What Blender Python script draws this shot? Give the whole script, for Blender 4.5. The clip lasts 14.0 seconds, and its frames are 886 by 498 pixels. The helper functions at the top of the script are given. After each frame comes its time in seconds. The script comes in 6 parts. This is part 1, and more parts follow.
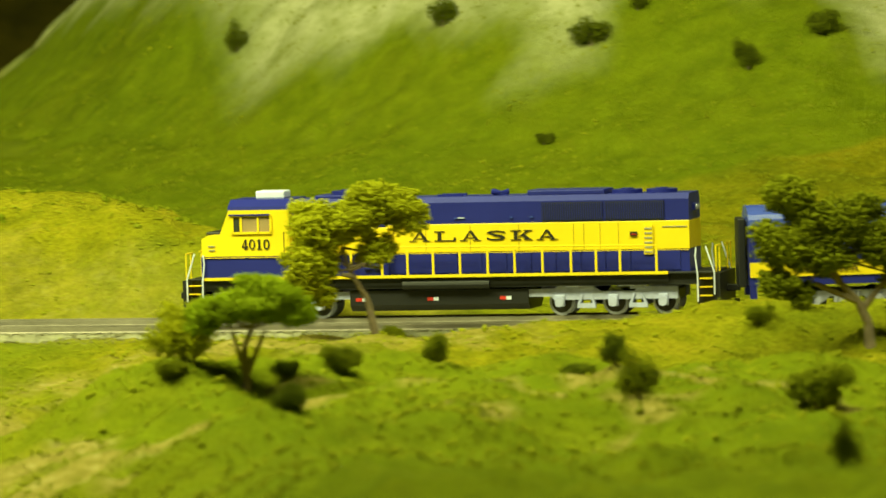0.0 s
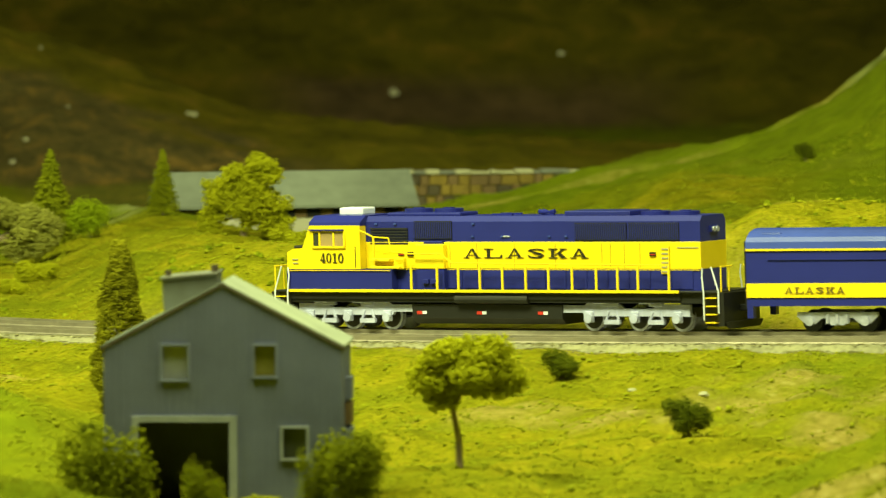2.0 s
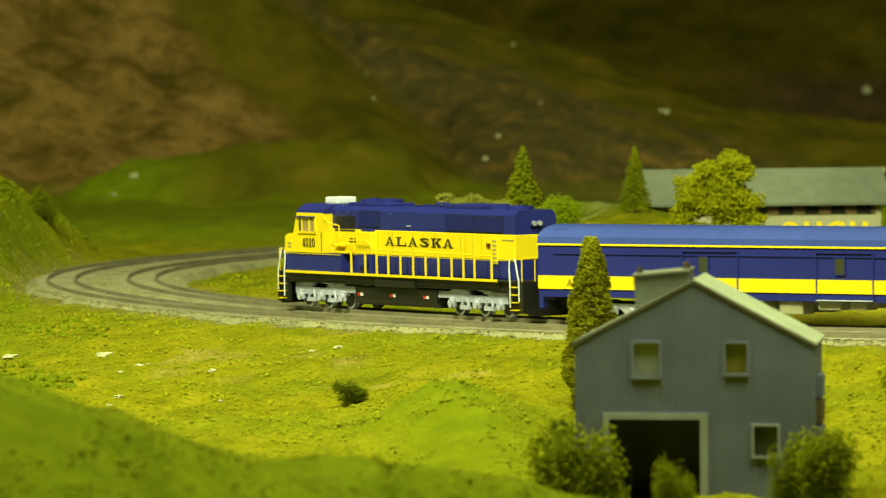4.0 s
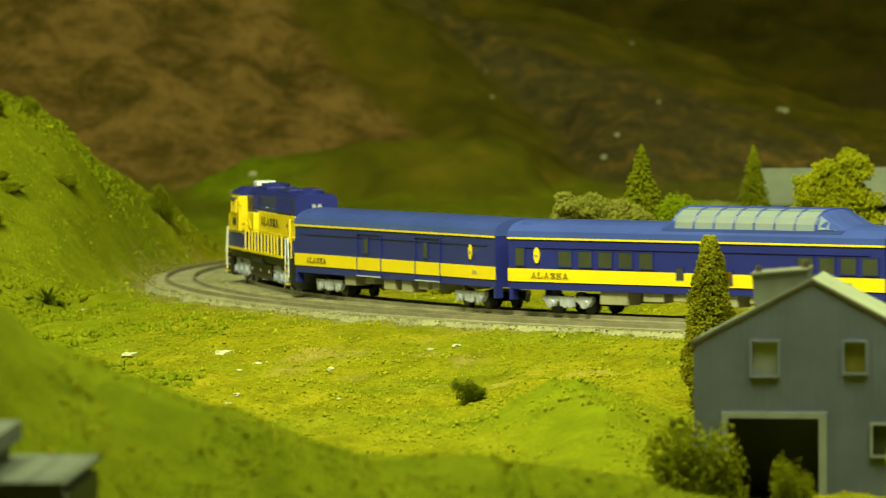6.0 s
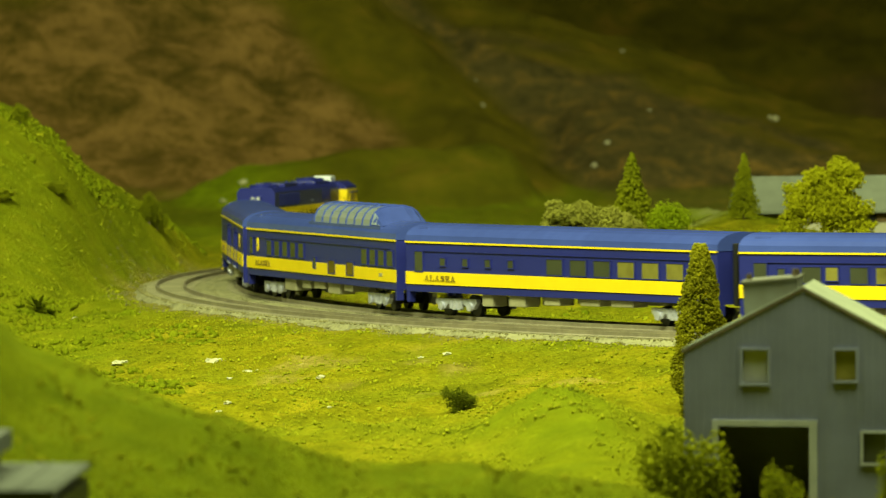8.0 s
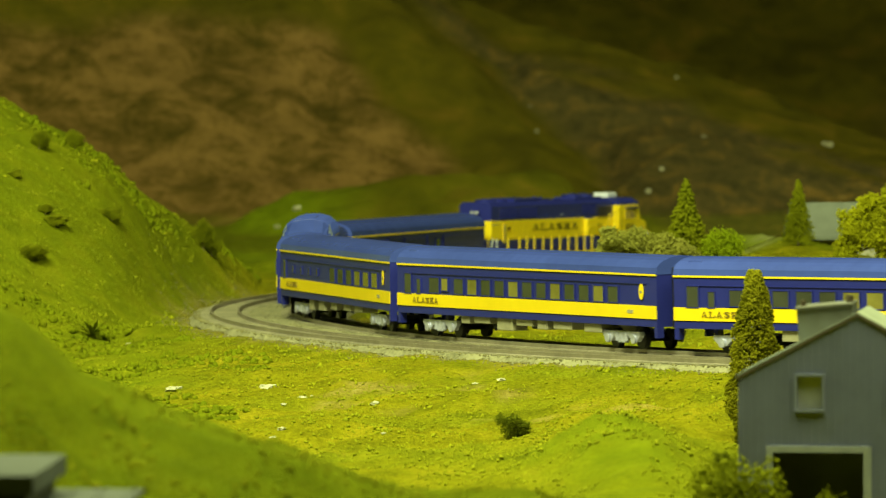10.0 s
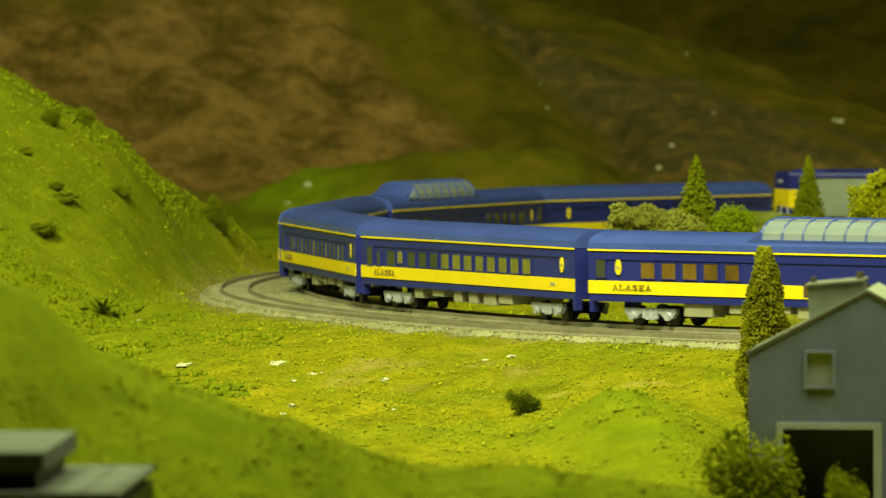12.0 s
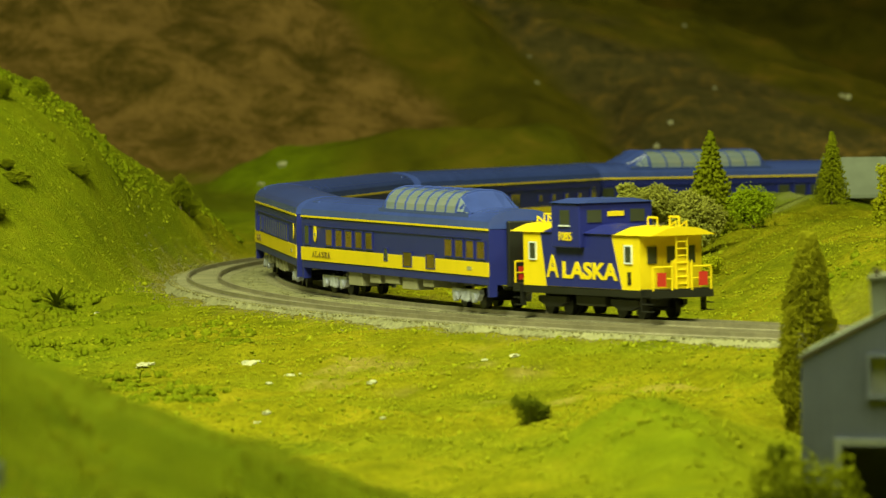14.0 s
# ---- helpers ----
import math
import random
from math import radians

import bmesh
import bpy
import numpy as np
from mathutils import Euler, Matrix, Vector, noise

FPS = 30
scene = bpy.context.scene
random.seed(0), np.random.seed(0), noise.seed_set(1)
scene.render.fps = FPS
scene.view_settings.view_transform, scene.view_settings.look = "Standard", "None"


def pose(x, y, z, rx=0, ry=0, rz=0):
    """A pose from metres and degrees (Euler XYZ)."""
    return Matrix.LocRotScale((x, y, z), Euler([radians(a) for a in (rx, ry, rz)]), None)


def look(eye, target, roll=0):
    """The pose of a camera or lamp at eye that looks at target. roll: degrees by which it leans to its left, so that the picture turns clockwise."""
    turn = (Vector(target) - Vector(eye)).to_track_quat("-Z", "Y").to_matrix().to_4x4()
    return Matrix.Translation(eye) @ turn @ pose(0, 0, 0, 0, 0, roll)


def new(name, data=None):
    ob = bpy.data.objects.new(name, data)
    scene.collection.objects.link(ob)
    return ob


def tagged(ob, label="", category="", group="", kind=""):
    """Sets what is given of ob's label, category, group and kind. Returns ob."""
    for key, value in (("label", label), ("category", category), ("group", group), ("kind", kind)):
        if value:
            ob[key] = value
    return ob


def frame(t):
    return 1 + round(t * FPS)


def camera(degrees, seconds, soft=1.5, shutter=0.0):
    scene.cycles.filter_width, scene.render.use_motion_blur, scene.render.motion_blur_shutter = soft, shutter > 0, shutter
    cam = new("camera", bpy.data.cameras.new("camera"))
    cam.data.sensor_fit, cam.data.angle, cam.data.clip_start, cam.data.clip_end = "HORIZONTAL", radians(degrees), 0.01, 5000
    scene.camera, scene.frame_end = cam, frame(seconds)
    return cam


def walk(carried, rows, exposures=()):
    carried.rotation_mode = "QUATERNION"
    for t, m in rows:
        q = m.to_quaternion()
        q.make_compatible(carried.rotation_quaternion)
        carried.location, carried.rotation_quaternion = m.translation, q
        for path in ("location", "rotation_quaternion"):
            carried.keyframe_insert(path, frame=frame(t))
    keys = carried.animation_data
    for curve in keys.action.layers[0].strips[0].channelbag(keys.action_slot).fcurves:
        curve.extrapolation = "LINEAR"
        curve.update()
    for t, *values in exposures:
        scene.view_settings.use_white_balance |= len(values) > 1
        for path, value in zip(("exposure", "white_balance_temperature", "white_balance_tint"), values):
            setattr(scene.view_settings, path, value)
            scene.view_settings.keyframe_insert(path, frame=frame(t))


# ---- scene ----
# Model railway, HO scale: a passenger train rounds a loop in grassy hills.
# The camera stands beside the layout, zc above the room's floor.
from math import cos, pi, sin, sqrt, tan, atan2

ZC = 1.5
cam = camera(7.476, 14.0, soft=1.25, shutter=0.3)
cam.data.dof.use_dof = True
cam.data.dof.focus_distance = 3.5
cam.data.dof.aperture_fstop = 42
ROLL = 0.27


def stand(yaw, pitch, x=0.0, y=0.0, z=0.0):
    return pose(x, y, ZC + z, 0, 0, yaw) @ pose(0, 0, 0, 90 + pitch, 0, 0) @ pose(0, 0, 0, 0, 0, -ROLL)


walk(cam, [
    (0.0, stand(-12.580, -3.328)), (0.5, stand(-10.839, -3.219)), (1.0, stand(-8.972, -3.203)),
    (1.5, stand(-7.062, -3.190)), (2.0, stand(-5.436, -3.209)), (2.5, stand(-4.403, -3.246)),
    (3.0, stand(-3.206, -3.199)), (3.5, stand(-2.154, -3.192)), (4.0, stand(-1.445, -3.213)),
    (4.2, stand(-1.209, -3.191)), (5.2, stand(-0.620, -3.205)), (6.3, stand(-0.424, -3.223)),
    (6.5, stand(-0.438, -3.202)), (7.0, stand(-0.540, -3.177)), (8.2, stand(-0.520, -3.150)), (9.3, stand(-0.432, -3.119)),
    (9.5, stand(-0.325, -3.012)), (10.0, stand(-0.066, -2.931)), (10.5, stand(0.009, -3.078)),
    (11.0, stand(0.0, -3.077)), (11.5, stand(0.022, -3.091)), (12.0, stand(0.022, -3.128)),
    (12.5, stand(0.011, -3.172)), (13.0, stand(0.030, -3.216)), (13.5, stand(-0.0604, -3.2641, -0.0034, 0.1592, -0.0081)),
    (14.0, stand(-0.2095, -3.2815, -0.0099, 0.3928, -0.0198))], exposures=[(0.0, 0.12), (2.5, 0.12), (4.0, 0.0), (13.0, 0.0), (14.0, -0.10)])

# ---- light: the layout's ceiling lamps, one added for the back, and a faint grey room ----
world = bpy.data.worlds.new("room_air")
scene.world = world
world.use_nodes = True
world.node_tree.nodes["Background"].inputs[0].default_value = (0.9, 0.85, 0.38, 1)
world.node_tree.nodes["Background"].inputs[1].default_value = 0.035


def ceiling_lamp(x, y, z, tx, ty, tz, power, sx, sy, colour):
    data = bpy.data.lights.new("ceiling_lamp", "AREA")
    data.shape, data.size, data.size_y, data.energy, data.color = "RECTANGLE", sx, sy, power, colour
    ob = new("ceiling_lamp", data)
    ob.matrix_world = look((x, y, z), (tx, ty, tz))
    return ob


WARM = (0.91, 1.0, 0.42)
ceiling_lamp(0.62, 2.25, ZC + 1.25, 0.48, 3.45, ZC - 0.24, 36, 1.5, 0.4, WARM)
ceiling_lamp(-0.55, 2.75, ZC + 1.25, -0.16, 4.10, ZC - 0.24, 74, 0.9, 0.4, WARM)
# Unseen lamp added to brighten the far slopes.
ceiling_lamp(0.90, 5.2, ZC + 1.45, 1.05, 8.3, ZC - 0.2, 33, 1.2, 0.3, WARM)


# ---- materials ----
def mat(name, colour, rough=0.6, metal=0.0, var=0.15, grain=0.0, scale=200.0, bump=0.0, spec=0.5, hue=None):
    """Paint or surface with variation at two scales: broad patches and fine grain, sizes in metres."""
    m = bpy.data.materials.new(name)
    m.use_nodes = True
    nt = m.node_tree
    b = nt.nodes["Principled BSDF"]
    b.inputs["Roughness"].default_value, b.inputs["Metallic"].default_value = rough, metal
    b.inputs["Specular IOR Level"].default_value = spec
    tc = nt.nodes.new("ShaderNodeTexCoord")
    n1 = nt.nodes.new("ShaderNodeTexNoise")
    n1.inputs["Scale"].default_value, n1.inputs["Detail"].default_value = scale * 0.15, 4
    n2 = nt.nodes.new("ShaderNodeTexNoise")
    n2.inputs["Scale"].default_value, n2.inputs["Detail"].default_value = scale, 5
    for n in (n1, n2):
        nt.links.new(tc.outputs["Object"], n.inputs["Vector"])
    mixf = nt.nodes.new("ShaderNodeMath")
    mixf.operation = "MULTIPLY_ADD"
    nt.links.new(n1.outputs["Fac"], mixf.inputs[0])
    mixf.inputs[1].default_value = 0.6
    half = nt.nodes.new("ShaderNodeMath")
    half.operation = "MULTIPLY"
    nt.links.new(n2.outputs["Fac"], half.inputs[0])
    half.inputs[1].default_value = 0.4 + grain
    nt.links.new(half.outputs[0], mixf.inputs[2])
    ramp = nt.nodes.new("ShaderNodeValToRGB")
    dark = hue or tuple(c * (1 - var) for c in colour)
    light = tuple(min(1, c * (1 + var * 0.6)) for c in colour)
    ramp.color_ramp.elements[0].position, ramp.color_ramp.elements[1].position = 0.32, 0.68
    ramp.color_ramp.elements[0].color, ramp.color_ramp.elements[1].color = (*dark, 1), (*light, 1)
    nt.links.new(mixf.outputs[0], ramp.inputs[0])
    nt.links.new(ramp.outputs[0], b.inputs["Base Color"])
    if bump:
        bp = nt.nodes.new("ShaderNodeBump")
        bp.inputs["Strength"].default_value, bp.inputs["Distance"].default_value = 0.6, bump
        nt.links.new(n2.outputs["Fac"], bp.inputs["Height"])
        nt.links.new(bp.outputs[0], b.inputs["Normal"])
    return m


M_BLUE = mat("navy_paint", (0.019, 0.024, 0.235), 0.38, var=0.12, scale=120, spec=0.3)
M_YEL = mat("yellow_paint", (0.84, 0.62, 0.012), 0.38, var=0.08, scale=120)
M_SEAM = mat("shaded_yellow", (0.42, 0.30, 0.01), 0.5)
M_BLACK = mat("black_paint", (0.012, 0.012, 0.013), 0.5, var=0.3, scale=150)
M_SILVER = mat("silver_paint", (0.47, 0.49, 0.76), 0.4, 0.0, var=0.3, scale=300)
M_CHROME = mat("plated_metal", (0.58, 0.59, 0.84), 0.22, 0.35, var=0.35, scale=420, bump=0.0008)
M_WHITE = mat("white_paint", (0.70, 0.73, 0.95), 0.5, var=0.08)
M_RED = mat("red_paint", (0.55, 0.03, 0.02), 0.5, var=0.15)
M_UNDER = mat("grey_underframe", (0.33, 0.31, 0.23), 0.6, var=0.25, scale=250)
# Paler than the navy: sheen from overhead light is put into this blue.
M_ROOF = mat("roof_blue_with_sheen", (0.048, 0.076, 0.40), 0.27, var=0.18, scale=100)
M_GRILLE = mat("dark_grille", (0.012, 0.013, 0.03), 0.6, var=0.3)
M_WIN = mat("dim_window", (0.05, 0.055, 0.045), 0.08, var=0.25, scale=90)
# Window light is put into the base colour; nothing here glows.
M_WINL = mat("lit_window", (0.20, 0.18, 0.05), 0.15, var=0.4, scale=160)
# Pale pane: a reflection on the glass is put into the colour.
M_GLARE = mat("painted_reflection_pane", (0.30, 0.31, 0.38), 0.3, var=0.3, scale=120)
M_SEAT = mat("car_interior", (0.32, 0.22, 0.10), 0.7, var=0.4, scale=120)
M_AMBER = mat("amber_window", (0.15, 0.085, 0.02), 0.12, var=0.5, scale=200)
M_DARKSTEEL = mat("dark_wheel_steel", (0.06, 0.055, 0.05), 0.35, 0.6, var=0.3)
M_BROWNINK = mat("brown_lettering", (0.16, 0.11, 0.02), 0.5)
M_INK = mat("black_lettering", (0.02, 0.018, 0.01), 0.5)
M_STEEL = mat("worn_rail_steel", (0.36, 0.32, 0.27), 0.45, 0.5, var=0.35, scale=200)
M_TIE = mat("tie_plastic", (0.26, 0.24, 0.17), 0.85, var=0.4, scale=200)
M_BALLAST = mat("ballast_grit", (0.205, 0.195, 0.12), 0.95, var=0.6, grain=0.2, scale=420, bump=0.0022)
M_GRIT = mat("loose_grit", (0.19, 0.17, 0.075), 0.95, var=0.5, scale=90)
M_BARK = mat("twig_bark", (0.24, 0.18, 0.12), 0.9, var=0.35, scale=300, bump=0.001)
M_GREYBOARD = mat("weathered_grey_boards", (0.150, 0.168, 0.31), 0.85, var=0.42, scale=45, bump=0.0004)
M_GREYROOF = mat("grey_or_shaded_roof", (0.165, 0.185, 0.17), 0.9, var=0.3, scale=90)
M_ROOFLIT = mat("lit_roof_slope", (0.30, 0.33, 0.28), 0.85, var=0.35, scale=70)
M_FRAME = mat("worn_white_trim", (0.27, 0.29, 0.35), 0.8, var=0.35, scale=120)
M_OLDTIN = mat("stained_tin", (0.17, 0.19, 0.20), 0.7, var=0.55, scale=80, hue=(0.10, 0.085, 0.06))
M_NEARROOF = mat("dark_tar_roof", (0.135, 0.15, 0.15), 0.9, var=0.35, scale=90)
M_TRIM = mat("pale_grey_trim", (0.165, 0.183, 0.31), 0.8, var=0.2)
# Near black: the shade of an interior is put into the colour.
M_HOLE = mat("dark_inside", (0.006, 0.006, 0.006), 0.9)
M_PLASTER = mat("white_plaster", (0.42, 0.40, 0.32), 0.9, var=0.15)
M_BRICK = mat("brown_brick", (0.17, 0.11, 0.05), 0.9, var=0.35)
M_OCHRE = mat("ochre_stone", (0.22, 0.15, 0.03), 0.9, var=0.35)
M_DARKSTONE = mat("dark_stone", (0.09, 0.07, 0.045), 0.95, var=0.4)
M_ROCK = mat("plaster_rock", (0.46, 0.44, 0.33), 0.95, var=0.3, scale=150, bump=0.002)
M_ROOM = mat("room_paint", (0.10, 0.09, 0.07), 0.9)


def leaf_mat(name, colour, dark):
    """Foam foliage, which lets some of the light through."""
    m = mat(name, colour, 0.95, var=0.3, scale=150, spec=0.1, hue=dark)
    nt = m.node_tree
    b = nt.nodes["Principled BSDF"]
    col = b.inputs["Base Color"].links[0].from_socket
    tr = nt.nodes.new("ShaderNodeBsdfTranslucent")
    nt.links.new(col, tr.inputs["Color"])
    mx = nt.nodes.new("ShaderNodeMixShader")
    mx.inputs[0].default_value = 0.5
    nt.links.new(b.outputs[0], mx.inputs[1])
    nt.links.new(tr.outputs[0], mx.inputs[2])
    nt.links.new(mx.outputs[0], nt.nodes["Material Output"].inputs["Surface"])
    return m


L_OLIVE = leaf_mat("olive_foam", (0.62, 0.61, 0.020), (0.40, 0.41, 0.013))
L_GREEN = leaf_mat("green_foam", (0.46, 0.56, 0.018), (0.28, 0.35, 0.010))
L_DARK = leaf_mat("dark_green_foam", (0.22, 0.25, 0.014), (0.10, 0.125, 0.007))
L_MID = leaf_mat("mid_green_foam", (0.36, 0.38, 0.014), (0.18, 0.205, 0.008))
L_PALE = leaf_mat("pale_lichen", (0.56, 0.55, 0.13), (0.30, 0.30, 0.05))
L_CYP = leaf_mat("cypress_foam", (0.42, 0.40, 0.018), (0.22, 0.215, 0.010))


def turf():
    """Ground foam: yellow-green turf, earth on steep faces, pale chalk high on the big hill, brown far slopes."""
    m = bpy.data.materials.new("ground_foam_turf")
    m.use_nodes = True
    nt, L = m.node_tree, m.node_tree.links
    b = nt.nodes["Principled BSDF"]
    b.inputs["Roughness"].default_value = 0.97
    b.inputs["Specular IOR Level"].default_value = 0.04
    geo = nt.nodes.new("ShaderNodeNewGeometry")

    def noise_fac(scale, detail=5, rough=0.6):
        n = nt.nodes.new("ShaderNodeTexNoise")
        n.inputs["Scale"].default_value, n.inputs["Detail"].default_value, n.inputs["Roughness"].default_value = scale, detail, rough
        L.new(geo.outputs["Position"], n.inputs["Vector"])
        return n.outputs["Fac"]

    def ramp(fac, stops):
        r = nt.nodes.new("ShaderNodeValToRGB")
        els = r.color_ramp.elements
        while len(els) < len(stops):
            els.new(0.5)
        for e, (p, c) in zip(els, stops):
            e.position, e.color = p, (*c, 1)
        L.new(fac, r.inputs[0])
        return r.outputs[0]

    def mix(fac, a, c):
        n = nt.nodes.new("ShaderNodeMix")
        n.data_type = "RGBA"
        L.new(fac, n.inputs[0])
        L.new(a, n.inputs[6])
        L.new(c, n.inputs[7])
        return n.outputs[2]

    def attr(name):
        n = nt.nodes.new("ShaderNodeAttribute")
        n.attribute_name = name
        return n.outputs["Fac"]

    fine = noise_fac(420, 6, 0.7)
    mid = noise_fac(38, 5, 0.65)
    broad = noise_fac(7, 4)
    grass = ramp(mid, [(0.28, (0.15, 0.150, 0.005)), (0.5, (0.275, 0.258, 0.007)), (0.72, (0.40, 0.335, 0.016))])
    lush = ramp(mid, [(0.25, (0.13, 0.165, 0.006)), (0.7, (0.24, 0.27, 0.010))])
    grass = mix(ramp(broad, [(0.46, (0, 0, 0)), (0.72, (1, 1, 1))]), grass, lush)
    speck = ramp(fine, [(0.30, (0.40, 0.38, 0.3)), (0.58, (1, 1, 1))])
    mul = nt.nodes.new("ShaderNodeMix")
    mul.data_type, mul.blend_type = "RGBA", "MULTIPLY"
    mul.inputs[0].default_value = 0.75
    L.new(grass, mul.inputs[6])
    L.new(speck, mul.inputs[7])
    grass = mul.outputs[2]
    lushness = attr("lush")
    green2 = ramp(noise_fac(60, 5, 0.65), [(0.3, (0.105, 0.148, 0.004)), (0.7, (0.200, 0.258, 0.007))])
    col = mix(lushness, grass, green2)
    earth = ramp(noise_fac(130, 5, 0.7), [(0.3, (0.17, 0.15, 0.02)), (0.55, (0.36, 0.28, 0.07)), (0.75, (0.56, 0.47, 0.20))])
    col = mix(attr("earth"), col, earth)
    chalk = ramp(noise_fac(55, 5, 0.7), [(0.3, (0.34, 0.35, 0.13)), (0.7, (0.68, 0.66, 0.42))])
    col = mix(attr("chalk"), col, chalk)
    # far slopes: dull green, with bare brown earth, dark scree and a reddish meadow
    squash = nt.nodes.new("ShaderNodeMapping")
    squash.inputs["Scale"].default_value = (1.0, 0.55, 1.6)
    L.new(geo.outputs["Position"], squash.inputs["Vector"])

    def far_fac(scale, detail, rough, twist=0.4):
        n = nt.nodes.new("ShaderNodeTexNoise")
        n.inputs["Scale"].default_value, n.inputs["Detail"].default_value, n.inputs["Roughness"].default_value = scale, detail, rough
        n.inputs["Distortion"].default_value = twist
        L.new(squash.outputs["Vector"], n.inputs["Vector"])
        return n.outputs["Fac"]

    # On the ridge and valley behind the loop this dull tone paints in shade.
    moss_or_shade = ramp(far_fac(16, 7, 0.65), [(0.32, (0.056, 0.048, 0.005)), (0.55, (0.104, 0.084, 0.007)), (0.72, (0.17, 0.108, 0.014))])
    col = mix(attr("far"), col, moss_or_shade)
    brown = ramp(far_fac(17, 12, 0.80), [(0.34, (0.050, 0.041, 0.007)), (0.45, (0.108, 0.070, 0.016)), (0.54, (0.205, 0.122, 0.038)), (0.64, (0.27, 0.160, 0.055)), (0.74, (0.12, 0.08, 0.02))])
    col = mix(attr("brown"), col, brown)
    scree = ramp(far_fac(38, 10, 0.80), [(0.36, (0.045, 0.040, 0.016)), (0.52, (0.095, 0.072, 0.026)), (0.62, (0.19, 0.115, 0.028)), (0.72, (0.26, 0.20, 0.09))])
    col = mix(attr("scree"), col, scree)
    meadow = ramp(far_fac(22, 6, 0.6), [(0.35, (0.075, 0.050, 0.026)), (0.65, (0.125, 0.080, 0.040))])
    col = mix(attr("meadow"), col, meadow)
    L.new(col, b.inputs["Base Color"])
    bp = nt.nodes.new("ShaderNodeBump")
    bp.inputs["Strength"].default_value, bp.inputs["Distance"].default_value = 0.9, 0.0032
    L.new(fine, bp.inputs["Height"])
    L.new(bp.outputs[0], b.inputs["Normal"])
    return m


M_TURF = turf()
M_TUFT = mat("loose_foam_crumbs", (0.255, 0.258, 0.008), 0.97, var=0.35, scale=60, spec=0.1, hue=(0.16, 0.178, 0.006))


# ---- mesh helpers ----
def part(name, bm, material, parent=None, label="", smooth=False):
    me = bpy.data.meshes.new(name)
    bmesh.ops.recalc_face_normals(bm, faces=bm.faces)
    bm.to_mesh(me)
    bm.free()
    if smooth:
        me.polygons.foreach_set("use_smooth", [True] * len(me.polygons))
    me.materials.append(material)
    ob = new(name, me)
    ob.parent = parent
    if label:
        tagged(ob, label)
    return ob


def box(bm, x0, x1, y0, y1, z0, z1, bev=0.0):
    r = bmesh.ops.create_cube(bm, size=1)
    for v in r["verts"]:
        v.co = Vector(((x0 + x1) / 2 + v.co.x * (x1 - x0), (y0 + y1) / 2 + v.co.y * (y1 - y0), (z0 + z1) / 2 + v.co.z * (z1 - z0)))
    if bev:
        es = list({e for v in r["verts"] for e in v.link_edges})
        bmesh.ops.bevel(bm, geom=es, offset=bev, segments=2, affect="EDGES", profile=0.5)


def one_box(x0, x1, y0, y1, z0, z1, bev=0.0):
    bm = bmesh.new()
    box(bm, x0, x1, y0, y1, z0, z1, bev)
    return bm


def prism(bm, outline, axis, a, b):
    """An outline of (p, q) drawn along an axis from a to b: axis x: (y, z); axis y: (x, z)."""
    def v(p, q, w):
        return bm.verts.new((w, p, q) if axis == "x" else (p, w, q))
    A = [v(p, q, a) for p, q in outline]
    B = [v(p, q, b) for p, q in outline]
    n = len(A)
    for i in range(n):
        bm.faces.new((A[i], A[(i + 1) % n], B[(i + 1) % n], B[i]))
    bm.faces.new(A)
    bm.faces.new(B[::-1])


def rod(bm, p, q, r, seg=6, r2=None):
    p, q = Vector(p), Vector(q)
    d = q - p
    m = Matrix.Translation((p + q) / 2) @ d.to_track_quat("Z", "Y").to_matrix().to_4x4()
    bmesh.ops.create_cone(bm, cap_ends=True, segments=seg, radius1=r, radius2=r if r2 is None else r2, depth=d.length, matrix=m)


def disc(bm, x, y, z, r, depth, axis="y", seg=20):
    e = {"y": (pi / 2, 0, 0), "z": (0, 0, 0), "x": (0, pi / 2, 0)}[axis]
    bmesh.ops.create_cone(bm, cap_ends=True, segments=seg, radius1=r, radius2=r, depth=depth,
                          matrix=Matrix.Translation((x, y, z)) @ Euler(e).to_matrix().to_4x4())


def thing(name, label, category, group=""):
    return tagged(new(name), label, category, group)


def lettering(text, size, m, parent, width=None, name="lettering", bold=0.0):
    """Text turned into a thin mesh; it stands in the local xz plane, read from -y."""
    cu = bpy.data.curves.new("text", "FONT")
    cu.body, cu.size, cu.extrude, cu.offset = text, size, 0.00015, bold
    cu.align_x, cu.align_y = "CENTER", "CENTER"
    tmp = bpy.data.objects.new("text", cu)
    me = bpy.data.meshes.new_from_object(tmp)
    bpy.data.objects.remove(tmp)
    xs = [v.co.x for v in me.vertices]
    if width:
        k = width / (max(xs) - min(xs))
        for v in me.vertices:
            v.co.x *= k
    me.name = name
    me.transform(m @ pose(0, 0, 0, 90, 0, 0))
    return me


def letters(text, size, x, side, z, y, parent, material, width=None, name="lettering", bold=0.0):
    """Lettering on a vehicle's side; side is 1 for the left flank, -1 for the right one."""
    me = lettering(text, size, pose(x, side * y, z, 0, 0, 180 if side > 0 else 0), parent, width, name, bold)
    me.materials.append(material)
    ob = new(name, me)
    ob.parent = parent
    return ob


